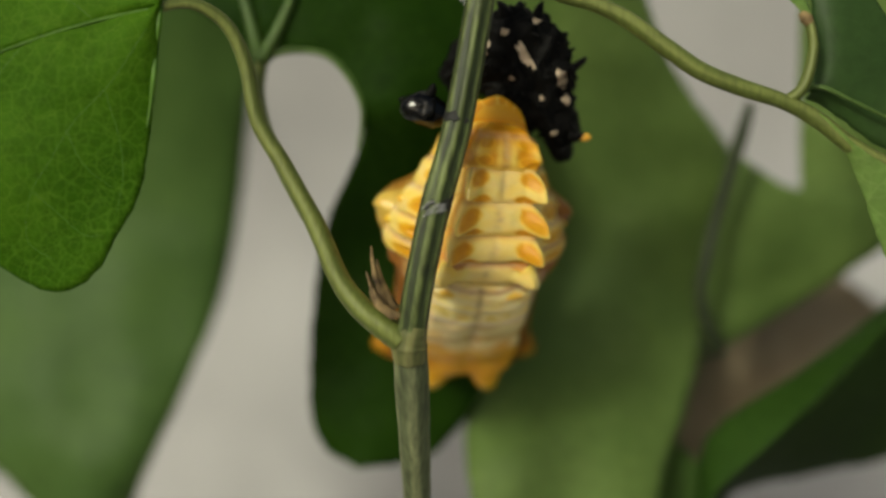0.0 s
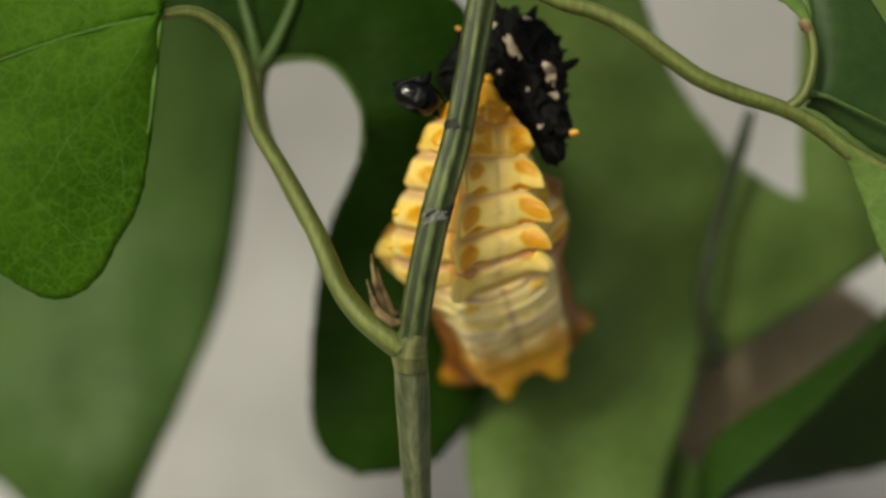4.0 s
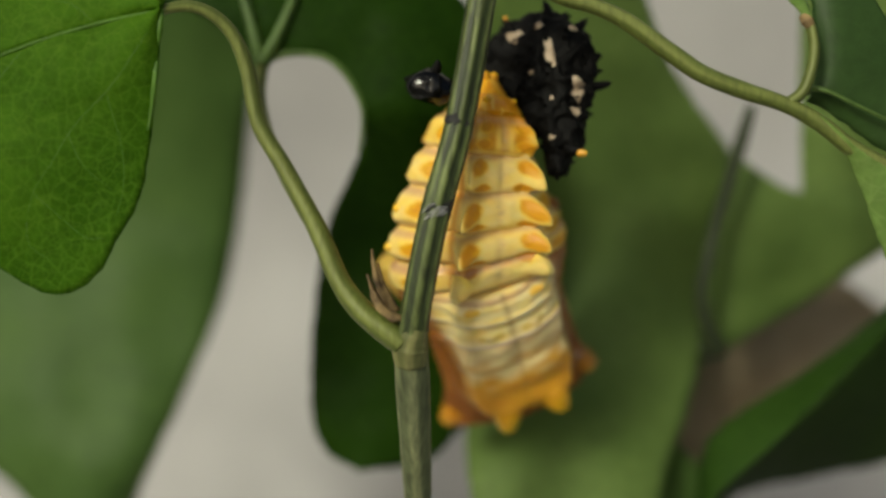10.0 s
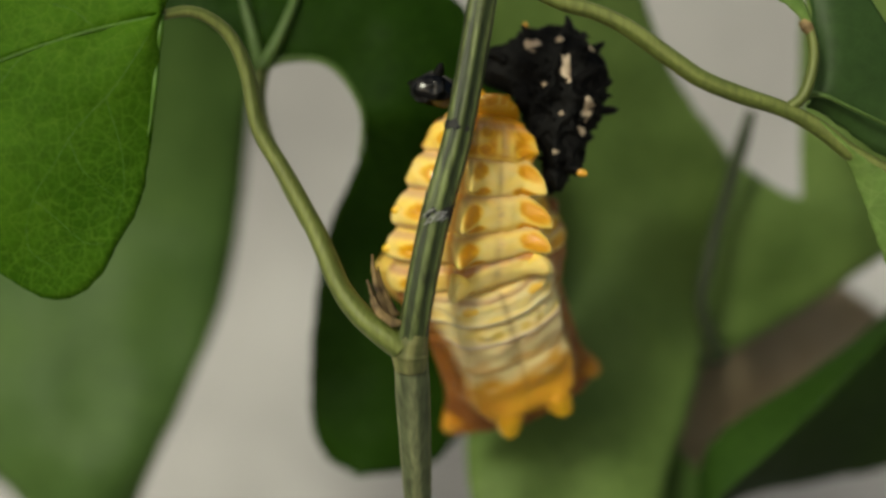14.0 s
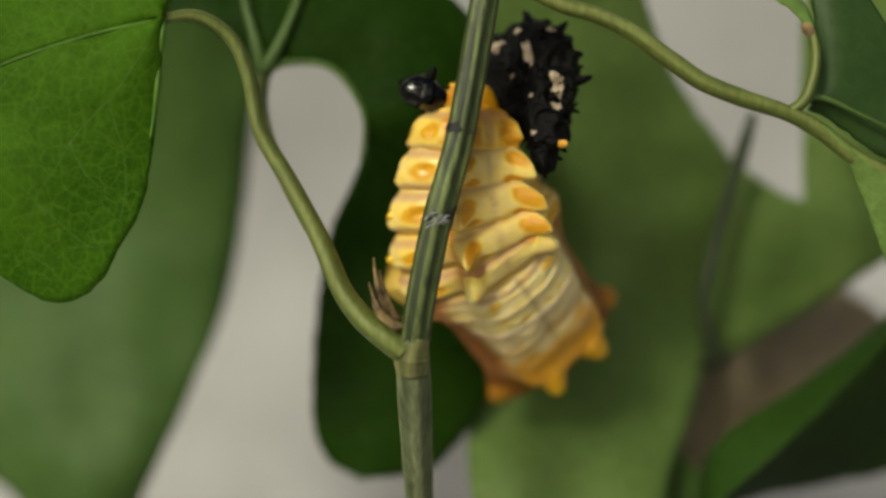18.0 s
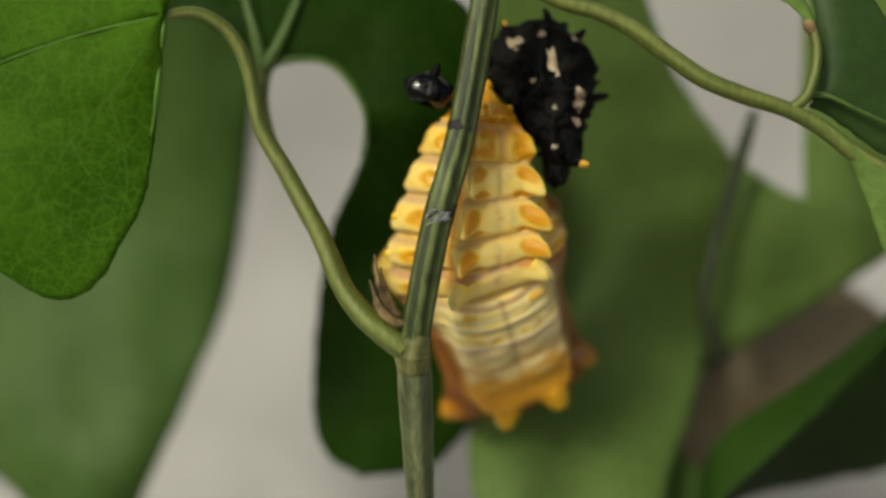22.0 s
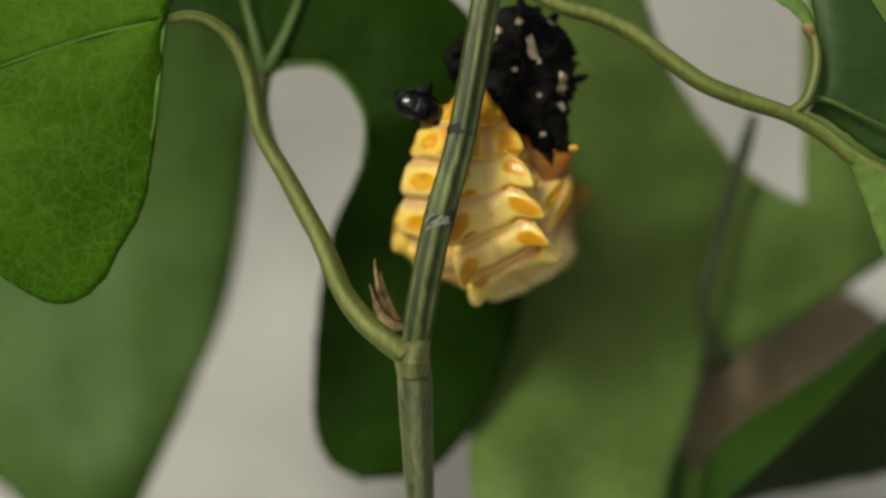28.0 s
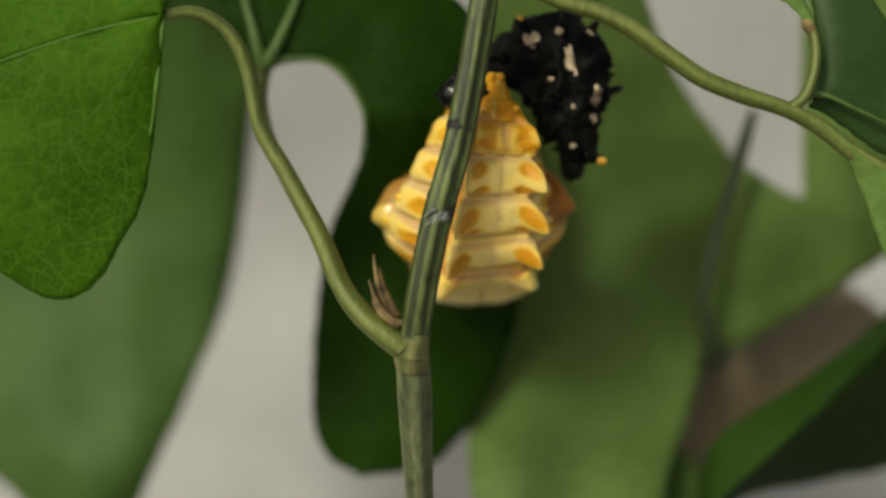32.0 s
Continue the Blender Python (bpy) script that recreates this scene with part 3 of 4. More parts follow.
CREAM_C, PALE_C, YELLOW_C = (0.93, 0.665, 0.125), (0.89, 0.68, 0.235), (0.90, 0.52, 0.012)
ORANGE_C, DEEP_C, PINK_C, BROWN_C, AMBER_C = (0.66, 0.282, 0.001), (0.60, 0.225, 0.003), (0.56, 0.32, 0.19), (0.34, 0.19, 0.07), (0.34, 0.115, 0.006)


def blend(a, b, f):
    f = max(0.0, min(1.0, f))
    return tuple(x + (y - x) * f for x, y in zip(a, b))


def ease(x, lo, hi):
    f = max(0.0, min(1.0, (x - lo) / (hi - lo)))
    return f * f * (3 - 2 * f)


# how far the lobe on each ridge stands out: sideways, dorsally, towards the head; its place on the segment
LOBES = {2: (0.35, 0.40, 0.15, 0.45), 3: (0.65, 0.90, 0.75, 0.56), 4: (0.80, 0.95, 0.80, 0.58), 5: (0.65, 0.90, 0.65, 0.56), 6: (0.70, 0.60, 0.55, 0.62)}


def girth(i, u, q, side):
    """Point of segment i at u (0 tail side, 1 head side); q runs from the dorsal midline (0) over the ridge (2) and the flank (5) to the belly (7)."""
    _, ln, w, h, lat, _ = SEGMENTS[i]
    _, _, w0, h0, lat0, _ = SEGMENTS[i - 1] if i else ("", 0, 0.60, 0.6, 0.8, 0)
    uc = max(0.0, min(1.0, u))
    f = uc ** (0.55 if i in (1, 2) else 0.75)
    w, h, lat = w0 + (w - w0) * f, h0 + (h - h0) * f, lat0 + (lat - lat0) * f
    flat = 0.10 if 2 <= i <= 6 else (0.60 if i < 2 else 0.25 if i < 10 else 0.35)
    ridge = -h * (1 - flat * 0.6)
    under = 0.58 if 2 <= i <= 6 else 0.66
    sink = 0.30 if 3 <= i <= 6 else -0.15
    ring = [(0, -h * (0.95 if 2 <= i <= 6 else 1.0)), (w * 0.55, -h * (0.95 if 2 <= i <= 6 else 0.90 if i < 2 else 0.985)), (w, ridge), (w + (lat - w) * 0.26 - sink, ridge * under),
            (w + (lat - w) * 0.72, ridge * 0.16), (lat, h * 0.38), (lat * 0.66, h * 0.95), (0, h * 1.08)]
    k = min(int(q), 6)
    g = q - k
    get = lambda n: Vector(ring[n]) if 0 <= n <= 7 else (Vector((-ring[1][0], ring[1][1])) if n < 0 else Vector((-ring[6][0], ring[6][1])))
    a, b, c, d = get(k - 1), get(k), get(k + 1), get(k + 2)
    p = 0.5 * (2 * b + (c - a) * g + (2 * a - 5 * b + 4 * c - d) * g * g + (3 * b - a - 3 * c + d) * g ** 3)
    x, y, z = p.x, p.y, -u * ln
    grow = 1.0
    # the skin folds in between the segments
    if 2 <= i <= 8:
        deep = 1.0 if i < 7 else 0.55
        grow -= deep * ((0.070 if q < 2.6 else 0.045) * hump(u, 0.0, 0.13) + (0.040 if q < 2.6 else 0.03) * hump(u, 1.0, 0.09))
    if i in LOBES:
        dx, dy, dz, mid = LOBES[i]
        away = u - mid
        shape = math.exp(-abs(away / (0.38 if away < 0 else 0.25)) ** 2.3) * hump(q, 1.85, 0.55 if q < 1.85 else 0.42)
        x, y, z = x + dx * shape, y - 1.3 * dy * shape, z - dz * shape * ease(away, -0.5, 0.2)
        # dimples of the spots, the swelling of the flank, the crease along the midline
        grow -= 0.025 * hump(q, 1.25, 0.30) * hump(u, 0.30, 0.15) + 0.03 * hump(q, 1.3, 0.3) * hump(u, 0.88, 0.09)
        grow += 0.075 * hump(q, 3.7, 0.9) * math.sin(math.pi * uc) ** 0.8
        grow -= 0.06 * hump(q, 3.65, 0.28) * hump(u, 0.5, 0.16) + 0.04 * hump(q, 2.75, 0.3)
        grow += 0.03 * math.sin(math.pi * uc) * ease(2.4 - q, 0, 0.6) - 0.02 * hump(q, 0, 0.20)
    if i in (7, 8):
        grow += 0.035 * hump(u, 0.86, 0.12) * ease(4.5 - q, 0, 1.5) - 0.03 * hump(u, 0.12, 0.12)
        grow += 0.03 * hump(q, 0.9, 0.3) * hump(u, 0.45, 0.22) if i == 8 else 0
    if i == 7:
        grow += 0.06 * hump(q, 2.0, 0.5) * hump(u, 0.35, 0.25)
    wide = Vector((side * x * 0.35, y * 0.35, (u * ln + START[i]) * 0.45))
    if i >= 9:
        grow += 0.10 * noise.noise(wide)
        grow -= 0.035 * hump(q, 0, 0.25) * (1 if i < 11 else 0) + 0.03 * hump(u, 0.05, 0.1)
    if i <= 2:
        grow += 0.07 * noise.noise(wide * 2.1 + Vector((0, 4, 0)))
    if u > 1:
        grow *= 1 - (0.9 if i < 9 else 0.3) * (u - 1)
    if u < 0:
        grow *= math.sqrt(max(0.04, 1 - (u / 0.36) ** 2)) if i == 2 else 1 + 0.5 * u
    fine = Vector((side * x * 0.9, y * 0.9, u * ln + START[i]))
    grow += 0.022 * noise.noise(fine) + 0.012 * noise.noise(fine * 2.6) + 0.005 * noise.noise(fine * 6.0)
    sag = 0.0
    if i >= 7:
        sag = (0.95 if i < 9 else 0.7) * ease(3.6 - q, 0, 3.6) * (1 if i < 11 else 1 - max(0.0, min(1.0, u)))
    return Vector((side * x * grow, y * grow, z - sag))


def pigment(i, u, q, side):
    """Cream skin with orange kidney spots beside the lobes, pink folds and a brown midline."""
    ln = SEGMENTS[i][1]
    s = u * ln + START[i]
    wob = noise.noise(Vector((side * q * 1.1, s * 1.1, 3.0)))
    small = noise.noise(Vector((side * q * 3.1, s * 2.9, 7.0)))
    r = q / 2
    if i <= 1:
        return blend(blend((0.70, 0.29, 0.004), YELLOW_C, 0.2 + 0.9 * wob), CREAM_C, 0.2 * hump(q, 2.0, 0.5) * hump(u, 0.8, 0.25) + 0.55 * ease(noise.noise(Vector((side * q * 2.6, s * 0.5, 11.0))), 0.1, 0.4))
    if i <= 6:
        col = blend(CREAM_C, PALE_C, 0.45 + 0.9 * wob + 0.3 * hump(r, 0.25, 0.3))
        if i == 2:
            col = blend(ORANGE_C, CREAM_C, 0.12 + 0.85 * hump(r, 0.20, 0.10) * hump(u, 0.55, 0.35) + 0.75 * hump(q, 1.75, 0.35) * hump(u, 0.42, 0.17) + 0.7 * hump(u, 0.98, 0.07) + 0.4 * wob
                        + 0.75 * ease(q, 2.8, 3.4))
            spots = max(hump(r, 0.62, 0.2) * hump(u, 0.72, 0.14), 0.9 * hump(r, 0.6, 0.2) * hump(u, 0.2, 0.14))
        elif i == 3:
            spots = max(hump(r, 0.64, 0.19) * hump(u, 0.27, 0.17), hump(r, 0.60, 0.23) * hump(u, 0.86, 0.12))
        elif i == 4:
            spots = max(hump(r, 0.69, 0.19) * hump(u, 0.40, 0.21), 0.95 * hump(r, 0.62, 0.22) * hump(u, 0.86, 0.10))
        elif i == 5:
            spots = max(hump(r, 0.69, 0.20) * hump(u, 0.42, 0.22), 0.8 * hump(r, 0.62, 0.25) * hump(u, 0.95, 0.10))
        else:
            spots = max(0.9 * hump(r, 0.80, 0.15) * hump(u, 0.93, 0.14), ease(r, 0.42, 0.7) * hump(u, 0.02, 0.16))
        if q > 2.2:
            spots = 0
        flank = hump(q, 3.75, 0.42) * hump(u, 0.52, 0.22)
        edge = max(0.0, min(1.0, (max(spots, flank) - 0.19 + 0.16 * small) / 0.20))
        col = blend(col, YELLOW_C, 0.7 * ease(max(spots, flank) + 0.15 * wob, 0.06, 0.30))
        col = blend(col, blend(ORANGE_C, YELLOW_C, 0.06 + 0.4 * small + (0.30 if flank > spots else 0)), 0.97 * edge)
        # cream beads on the rim of each lobe
        if i >= 3:
            col = blend(col, (0.92, 0.72, 0.22), 0.85 * hump(q, 2.05, 0.24) * hump(u, 0.58, 0.34))
        fold = max(hump(u, 0.0, 0.10 if i < 6 else 0.16), hump(u, 1.06, 0.06))
        col = blend(col, blend(PINK_C, DEEP_C, 0.25 + 0.5 * small), fold * (0.55 if i < 6 else 0.8))
        # orange groove behind the lobes, deepened with painted shade
        col = blend(col, DEEP_C, 0.75 * hump(q, 2.62, 0.26))
        col = blend(col, (0.60, 0.43, 0.20), (0.60 + 0.4 * small) * hump(q, 0, 0.26) * hump(u, 0.45, 0.45))
        col = blend(col, PINK_C, 0.55 * ease(q, 2.9, 3.4) * (hump(u, 0.06, 0.11) + hump(u, 0.98, 0.06)))
        # the right flank turns amber sooner: its shade is put into the tint
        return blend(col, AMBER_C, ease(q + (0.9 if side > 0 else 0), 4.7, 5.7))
    if i == 7:
        col = blend((0.90, 0.74, 0.34), CREAM_C, 0.15 + wob)
        spot = hump(r, 0.75, 0.2) * hump(u, 0.30, 0.18)
        col = blend(col, YELLOW_C, 0.8 * ease(spot + 0.2 * small, 0.35, 0.6))
        col = blend(col, (0.74, 0.66, 0.48), 0.8 * hump(u, 0.90, 0.09))
        col = blend(col, PINK_C, 0.7 * hump(u, 0.0, 0.12))
    elif i == 8:
        col = blend((0.90, 0.74, 0.34), CREAM_C, 0.2 + wob)
        spot = max(hump(q, 0.55, 0.25) * hump(u, 0.5, 0.2), 0.9 * hump(q, 1.2, 0.25) * hump(u, 0.5, 0.17))
        col = blend(col, (0.80, 0.56, 0.10), 0.75 * ease(spot + 0.25 * small, 0.35, 0.7))
        col = blend(col, (0.66, 0.52, 0.42), 0.85 * hump(u, 0.86, 0.10))
        col = blend(col, blend(PINK_C, DEEP_C, 0.5), 0.7 * hump(u, 1.02, 0.07))
    elif i == 9:
        col = blend((0.88, 0.72, 0.36), (0.74, 0.54, 0.25), 0.35 + 1.1 * wob)
        col = blend(col, (0.74, 0.36, 0.03), 0.5 * ease(u + 0.3 * wob, 0.70, 1.1))
    elif i == 10:
        col = blend((0.88, 0.70, 0.32), (0.72, 0.50, 0.20), 0.35 + 1.3 * wob)
        col = blend(col, (0.76, 0.37, 0.02), ease(u + 0.25 * wob, 0.15, 0.52))
    else:
        col = blend((0.90, 0.47, 0.006), (0.74, 0.31, 0.004), 0.35 + 1.6 * wob)
    if i < 11:
        col = blend(col, BROWN_C, (0.45 + 0.3 * small) * hump(q, 0, 0.16) * (1 if i < 10 else 1 - u))
    # amber starts nearer the back on the right, painting in that side's shade
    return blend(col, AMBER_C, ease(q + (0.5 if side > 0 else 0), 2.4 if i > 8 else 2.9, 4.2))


def segment(i, parent):
    name, ln, *_ = SEGMENTS[i]
    half, rows = 64, 30
    n = 2 * half
    lo, hi = (-0.35 if i == 2 else -0.22, 1.2) if 0 < i < 11 else ((-0.05, 1.15) if i == 0 else (-0.2, 1.0))
    verts, tint, faces = [], [], []
    for r in range(rows + 1):
        u = lo + (hi - lo) * r / rows
        for j in range(n):
            side = 1 if j <= half else -1
            q = 7 * (j if j <= half else n - j) / half
            p = girth(i, u, q, side)
            if i == 11:
                k = max(0.10, 1 - max(0, u) ** 3.0) ** 0.5
                p = Vector((p.x * k, p.y * k, p.z))
            if i == 0:
                k = 0.5 + 0.5 * math.sqrt(max(0, min(1, u + 0.05)))
                p = Vector((p.x * k, p.y * k, p.z))
            verts.append(p * MM)
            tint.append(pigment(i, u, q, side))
    for r in range(rows):
        for j in range(n):
            k = (j + 1) % n
            faces.append((r * n + j, r * n + k, (r + 1) * n + k, (r + 1) * n + j))
    faces.append(tuple(reversed(range(n))))
    faces.append(tuple(rows * n + j for j in range(n)))
    return mesh_ob(name, verts, faces, PUPA, parent, tint)


def knob(name, at, axis, size, col, parent, tip=None, n=20, rows=12, sharp=1.0, seed=0.0, material=None):
    """A rounded tubercle or horn: base at `at`, pointing along `axis`; size is (length, wide, thick)."""
    turn = Vector(axis).to_track_quat("Z", "X").to_matrix()
    verts, tint, faces = [], [], []
    for r in range(rows + 1):
        f = r / rows
        k = math.sqrt(max(0.0, 1 - f ** (2.2 / sharp)))
        for j in range(n):
            a = 2 * math.pi * j / n
            wob = 1 + 0.12 * noise.noise(Vector((math.cos(a), math.sin(a), f * 2 + seed)))
            verts.append((Vector(at) + turn @ Vector((size[1] * k * math.cos(a) * wob, size[2] * k * math.sin(a) * wob, size[0] * (f - 0.35)))) * MM)
            tint.append(blend(col, tip or col, f * 1.3 - 0.2 + 0.4 * noise.noise(Vector((math.cos(a) * 2, math.sin(a) * 2, f * 3 + seed)))))
    for r in range(rows):
        for j in range(n):
            k = (j + 1) % n
            faces.append((r * n + j, r * n + k, (r + 1) * n + k, (r + 1) * n + j))
    faces.append(tuple(reversed(range(n))))
    return mesh_ob(name, verts, faces, material or PUPA, parent, tint)


chrysalis = tagged(new("chrysalis"), "fresh yellow and orange butterfly chrysalis wriggling behind the stem", "chrysalis")
chrysalis.location = v3((4.02, 3.00, 13.59))
chrysalis.empty_display_size = 0.005
BODY = [segment(i, chrysalis) for i in range(12)]
for side in (-1, 1):
    for i in (4, 5):
        flank = girth(i, 0.6, 4.8, side)
        knob("flank_tubercle", flank * 0.98, (side, 0.1, 0.1), (0.8, 0.5, 0.5), CREAM_C, BODY[i], YELLOW_C, sharp=1.3, seed=i * 3 + side)
    knob("tail_tubercle", (side * 1.20, -2.2, -0.75), (side * 0.8, -0.5, 0.55), (0.75, 0.42, 0.4), ORANGE_C, BODY[1], YELLOW_C, sharp=1.3, seed=20 + side)
    knob("tail_hook", (side * 0.35, -0.4, -0.4), (side * 0.25, -0.3, 0.9), (0.9, 0.5, 0.45), DEEP_C, BODY[0], (0.72, 0.38, 0.01), seed=side)
    knob("dorsal_horn", (side * 3.6, -4.7, -1.2), (side * 0.70, -0.50, -0.65), (2.2, 1.15, 0.95), CREAM_C, BODY[6], (0.86, 0.70, 0.28), sharp=1.7, seed=40 + side)


def ramp(keys, f):
    """Smooth step from key to key: pairs of place and value."""
    for (a, va), (b, vb) in zip(keys, keys[1:]):
        if f <= b:
            return va + (vb - va) * ease(f, a, b)
    return keys[-1][1]


def wing_case(side, parent):
    """Folded wing case down the flank and belly: a flange that juts out at the waist and again at the shoulder."""
    verts, tint, faces = [], [], []
    rows, n = 70, 42
    for r in range(rows + 1):
        f = r / rows
        z = 10.6 - 20.6 * f
        edge = ramp(((0, 6.6), (0.05, 9.0), (0.065, 9.4), (0.09, 9.1), (0.40, 6.8), (0.72, 6.8), (0.92, 7.8), (0.965, 8.5), (1.0, 7.2)), f)
        deep = ramp(((0, 7.0), (0.3, 8.0), (0.7, 6.6), (1, 4.8)), f)
        at = ramp(((0, 3.6), (0.07, 3.2), (0.4, 2.6), (0.7, 2.4), (1, 3.6)), f)
        ring = [Vector((edge, at)), Vector((edge * 0.95, at + 1.1)), Vector((edge * 0.70, deep * 0.97)), Vector((0.05, deep)), Vector((0.05, 0.6)), Vector((edge * 0.62, at - 2.0)), Vector((edge * 0.93, at - 0.65))]
        for j in range(n):
            s = j / n * 7
            k, g = int(s), s - int(s)
            a, b, c, d = (ring[(k + o) % 7] for o in (-1, 0, 1, 2))
            p = 0.5 * (2 * b + (c - a) * g + (2 * a - 5 * b + 4 * c - d) * g * g + (3 * b - a - 3 * c + d) * g ** 3)
            wave = noise.noise(Vector((p.x * 0.5, f * 7, side)))
            verts.append(Vector((side * max(0.02, p.x) * (0.94 if side > 0 and f < 0.4 else 1), p.y + 0.22 * wave, z + 0.3 * wave)) * MM)
            col = blend((0.21, 0.066, 0.004), (0.34, 0.122, 0.006), 0.5 + noise.noise(Vector((p.x * 0.4, f * 8, side * 3))))
            # cream almost left out on the right case, to paint it as shaded
            col = blend(col, CREAM_C, (0.80 - 0.5 * abs(wave)) * hump(f + 0.04 * wave, 0.06, 0.16) * (1 if p.y < at + 1.0 else 0.3) * (1 if side < 0 else 0.05))
            tint.append(col)
    for r in range(rows):
        for j in range(n):
            k = (j + 1) % n
            q = (r * n + j, r * n + k, (r + 1) * n + k, (r + 1) * n + j)
            faces.append(q[::-1] if side > 0 else q)
    faces.append(tuple(range(n))[::-1 if side < 0 else 1])
    faces.append(tuple(rows * n + j for j in range(n)))
    return mesh_ob("wing_case", verts, faces, PUPA, parent, tint, "translucent amber wing case")


for side in (-1, 1):
    wing_case(side, BODY[10])
    knob("head_horn", (side * 2.45, -1.7, -2.6), (side * 0.30, -0.25, -1), (2.7, 1.6, 1.4), (0.66, 0.32, 0.005), BODY[11], (0.88, 0.52, 0.006), sharp=1.4, seed=3 + side)
    knob("shoulder_horn", (side * 7.0, 3.3, -3.6), (side * 0.75, 0.1, -0.75), (2.4, 1.5, 1.2), (0.55, 0.23, 0.008), BODY[11], (0.66, 0.33, 0.012), sharp=1.6, seed=9 + side)

# ---- shed larval skin ----
skin = tagged(new("shed_larval_skin"), "crumpled black shed caterpillar skin with cream patches and spines", "shed skin")
skin.location = v3((7.2, 7.0, 14.0))
skin.empty_display_size = 0.005
SKIN_AT = Vector((7.2, 7.0, 14.0))


def crumpled(name, blobs, parent, material, detail, amp, seed):
    """A crumpled mass round a few centres (x, y, z, radius), wrinkled at three scales."""
    bm = bmesh.new()
    bmesh.ops.create_icosphere(bm, subdivisions=detail, radius=1.0)
    mid = sum((Vector(b[:3]) for b in blobs), Vector()) / len(blobs)
    for v in bm.verts:
        d = v.co.normalized()
        lo, hi = 0.0, 14.0
        for _ in range(22):
            t = (lo + hi) / 2
            p = mid + d * t
            if sum(math.exp(-2.2 * ((p - Vector(b[:3])).length / b[3]) ** 2 + 2.2) for b in blobs) > 1:
                lo = t
            else:
                hi = t
        p = mid + d * lo
        q = p * 0.42 + Vector((seed, 0, 0))
        k = amp * (1.3 * (1 - 2 * abs(noise.noise(q))) - 0.6 + 0.45 * (1 - 2 * abs(noise.noise(q * 1.9 + Vector((0, 3, 0))))) - 0.2 + 0.24 * noise.noise(q * 5.0) + 0.10 * noise.noise(q * 11.0))
        v.co = (p + d * k) * MM
    me = bpy.data.meshes.new(name)
    bm.to_mesh(me)
    bm.free()
    me.polygons.foreach_set("use_smooth", [True] * len(me.polygons))
    me.materials.append(material)
    ob = new(name, me)
    ob.parent = parent
    return ob


MASS = [(0.3, 0.6, 4.2, 2.7), (2.0, 0.4, 3.2, 2.5), (2.5, 0.3, 0.8, 2.35), (0.5, 0.9, 0.6, 2.8), (2.0, 0.7, -2.0, 2.4), (3.0, 0.6, -4.0, 1.7), (3.0, 0.7, -5.7, 1.15), (-2.2, 1.5, 3.2, 2.5), (-3.9, 2.0, 2.2, 2.0)]
cuticle = crumpled("cuticle", MASS, skin, CUTICLE, 6, 0.70, 2.0)
for v in cuticle.data.vertices:
    v.co.y = 0.5 * MM + (v.co.y - 0.5 * MM) * 0.72
rng = random.Random(5)


def spine(at, axis, size, thick, parent):
    """A soft tapering spine of the larval skin, shrivelled and bent."""
    a, d = Vector(at), Vector(axis).normalized()
    bend = Vector((rng.uniform(-0.4, 0.4), rng.uniform(-0.3, 0.3), rng.uniform(-0.4, 0.4))) * min(1.0, size)
    verts, faces, _ = tube_data([a - d * 0.6 * thick, a + d * size * 0.35, a + d * size * 0.8 + bend * 0.4, a + d * size + bend], [thick, thick * 0.62, thick * 0.42, thick * 0.12], n=10, rows=8, rough=0.35, seed=size * 9)
    mesh_ob("spine", [v * MM for v in verts], faces, CUTICLE, parent)


SPINES = (((4.6, 0, 0.6), (1, 0.2, 0.35), 1.9), ((2.9, 0.3, 5.6), (0.35, 0, 1), 1.0), ((0.2, -0.4, 6.6), (-0.2, -0.3, 1), 0.9), ((4.4, 0.6, 3.4), (0.9, 0, 0.6), 0.9), ((4.2, -0.4, -5.0), (0.9, -0.3, -0.1), 1.0),
          ((3.2, 0, -6.2), (0.3, -0.1, -1), 0.7), ((4.2, 0.4, -1.8), (1, 0.1, -0.1), 0.9), ((-2.8, 0, 5.0), (-0.6, -0.3, 0.9), 1.4), ((-4.6, 0.2, 2.6), (-1, -0.3, 0), 1.3), ((1.5, 0.2, 6.4), (0.1, 0.2, 1), 0.9))
for at, axis, size in SPINES:
    spine(at, axis, size, 0.7, cuticle)
# small warts and bristles all over the crumpled skin
for v in rng.sample(list(cuticle.data.vertices), 260)[::2]:
    if v.co.y < 0.0025 and v.co.x > -0.003:
        spine(v.co / MM, v.normal, rng.uniform(0.22, 0.6), rng.uniform(0.16, 0.32), cuticle)
for k in (1, 7):
    at, axis, size = SPINES[k]
    knob("spine_tip", Vector(at) + Vector(axis).normalized() * size * 0.85, axis, (0.5, 0.24, 0.22), (0.7, 0.35, 0.03), cuticle, material=ORANGE_TIP, seed=k)
knob("spine_tip", (5.1, -0.7, -5.2), (0.9, -0.3, -0.1), (0.8, 0.36, 0.32), (0.7, 0.35, 0.03), cuticle, material=ORANGE_TIP)
CRUST = BVHTree.FromPolygons([v.co for v in cuticle.data.vertices], [tuple(p.vertices) for p in cuticle.data.polygons])


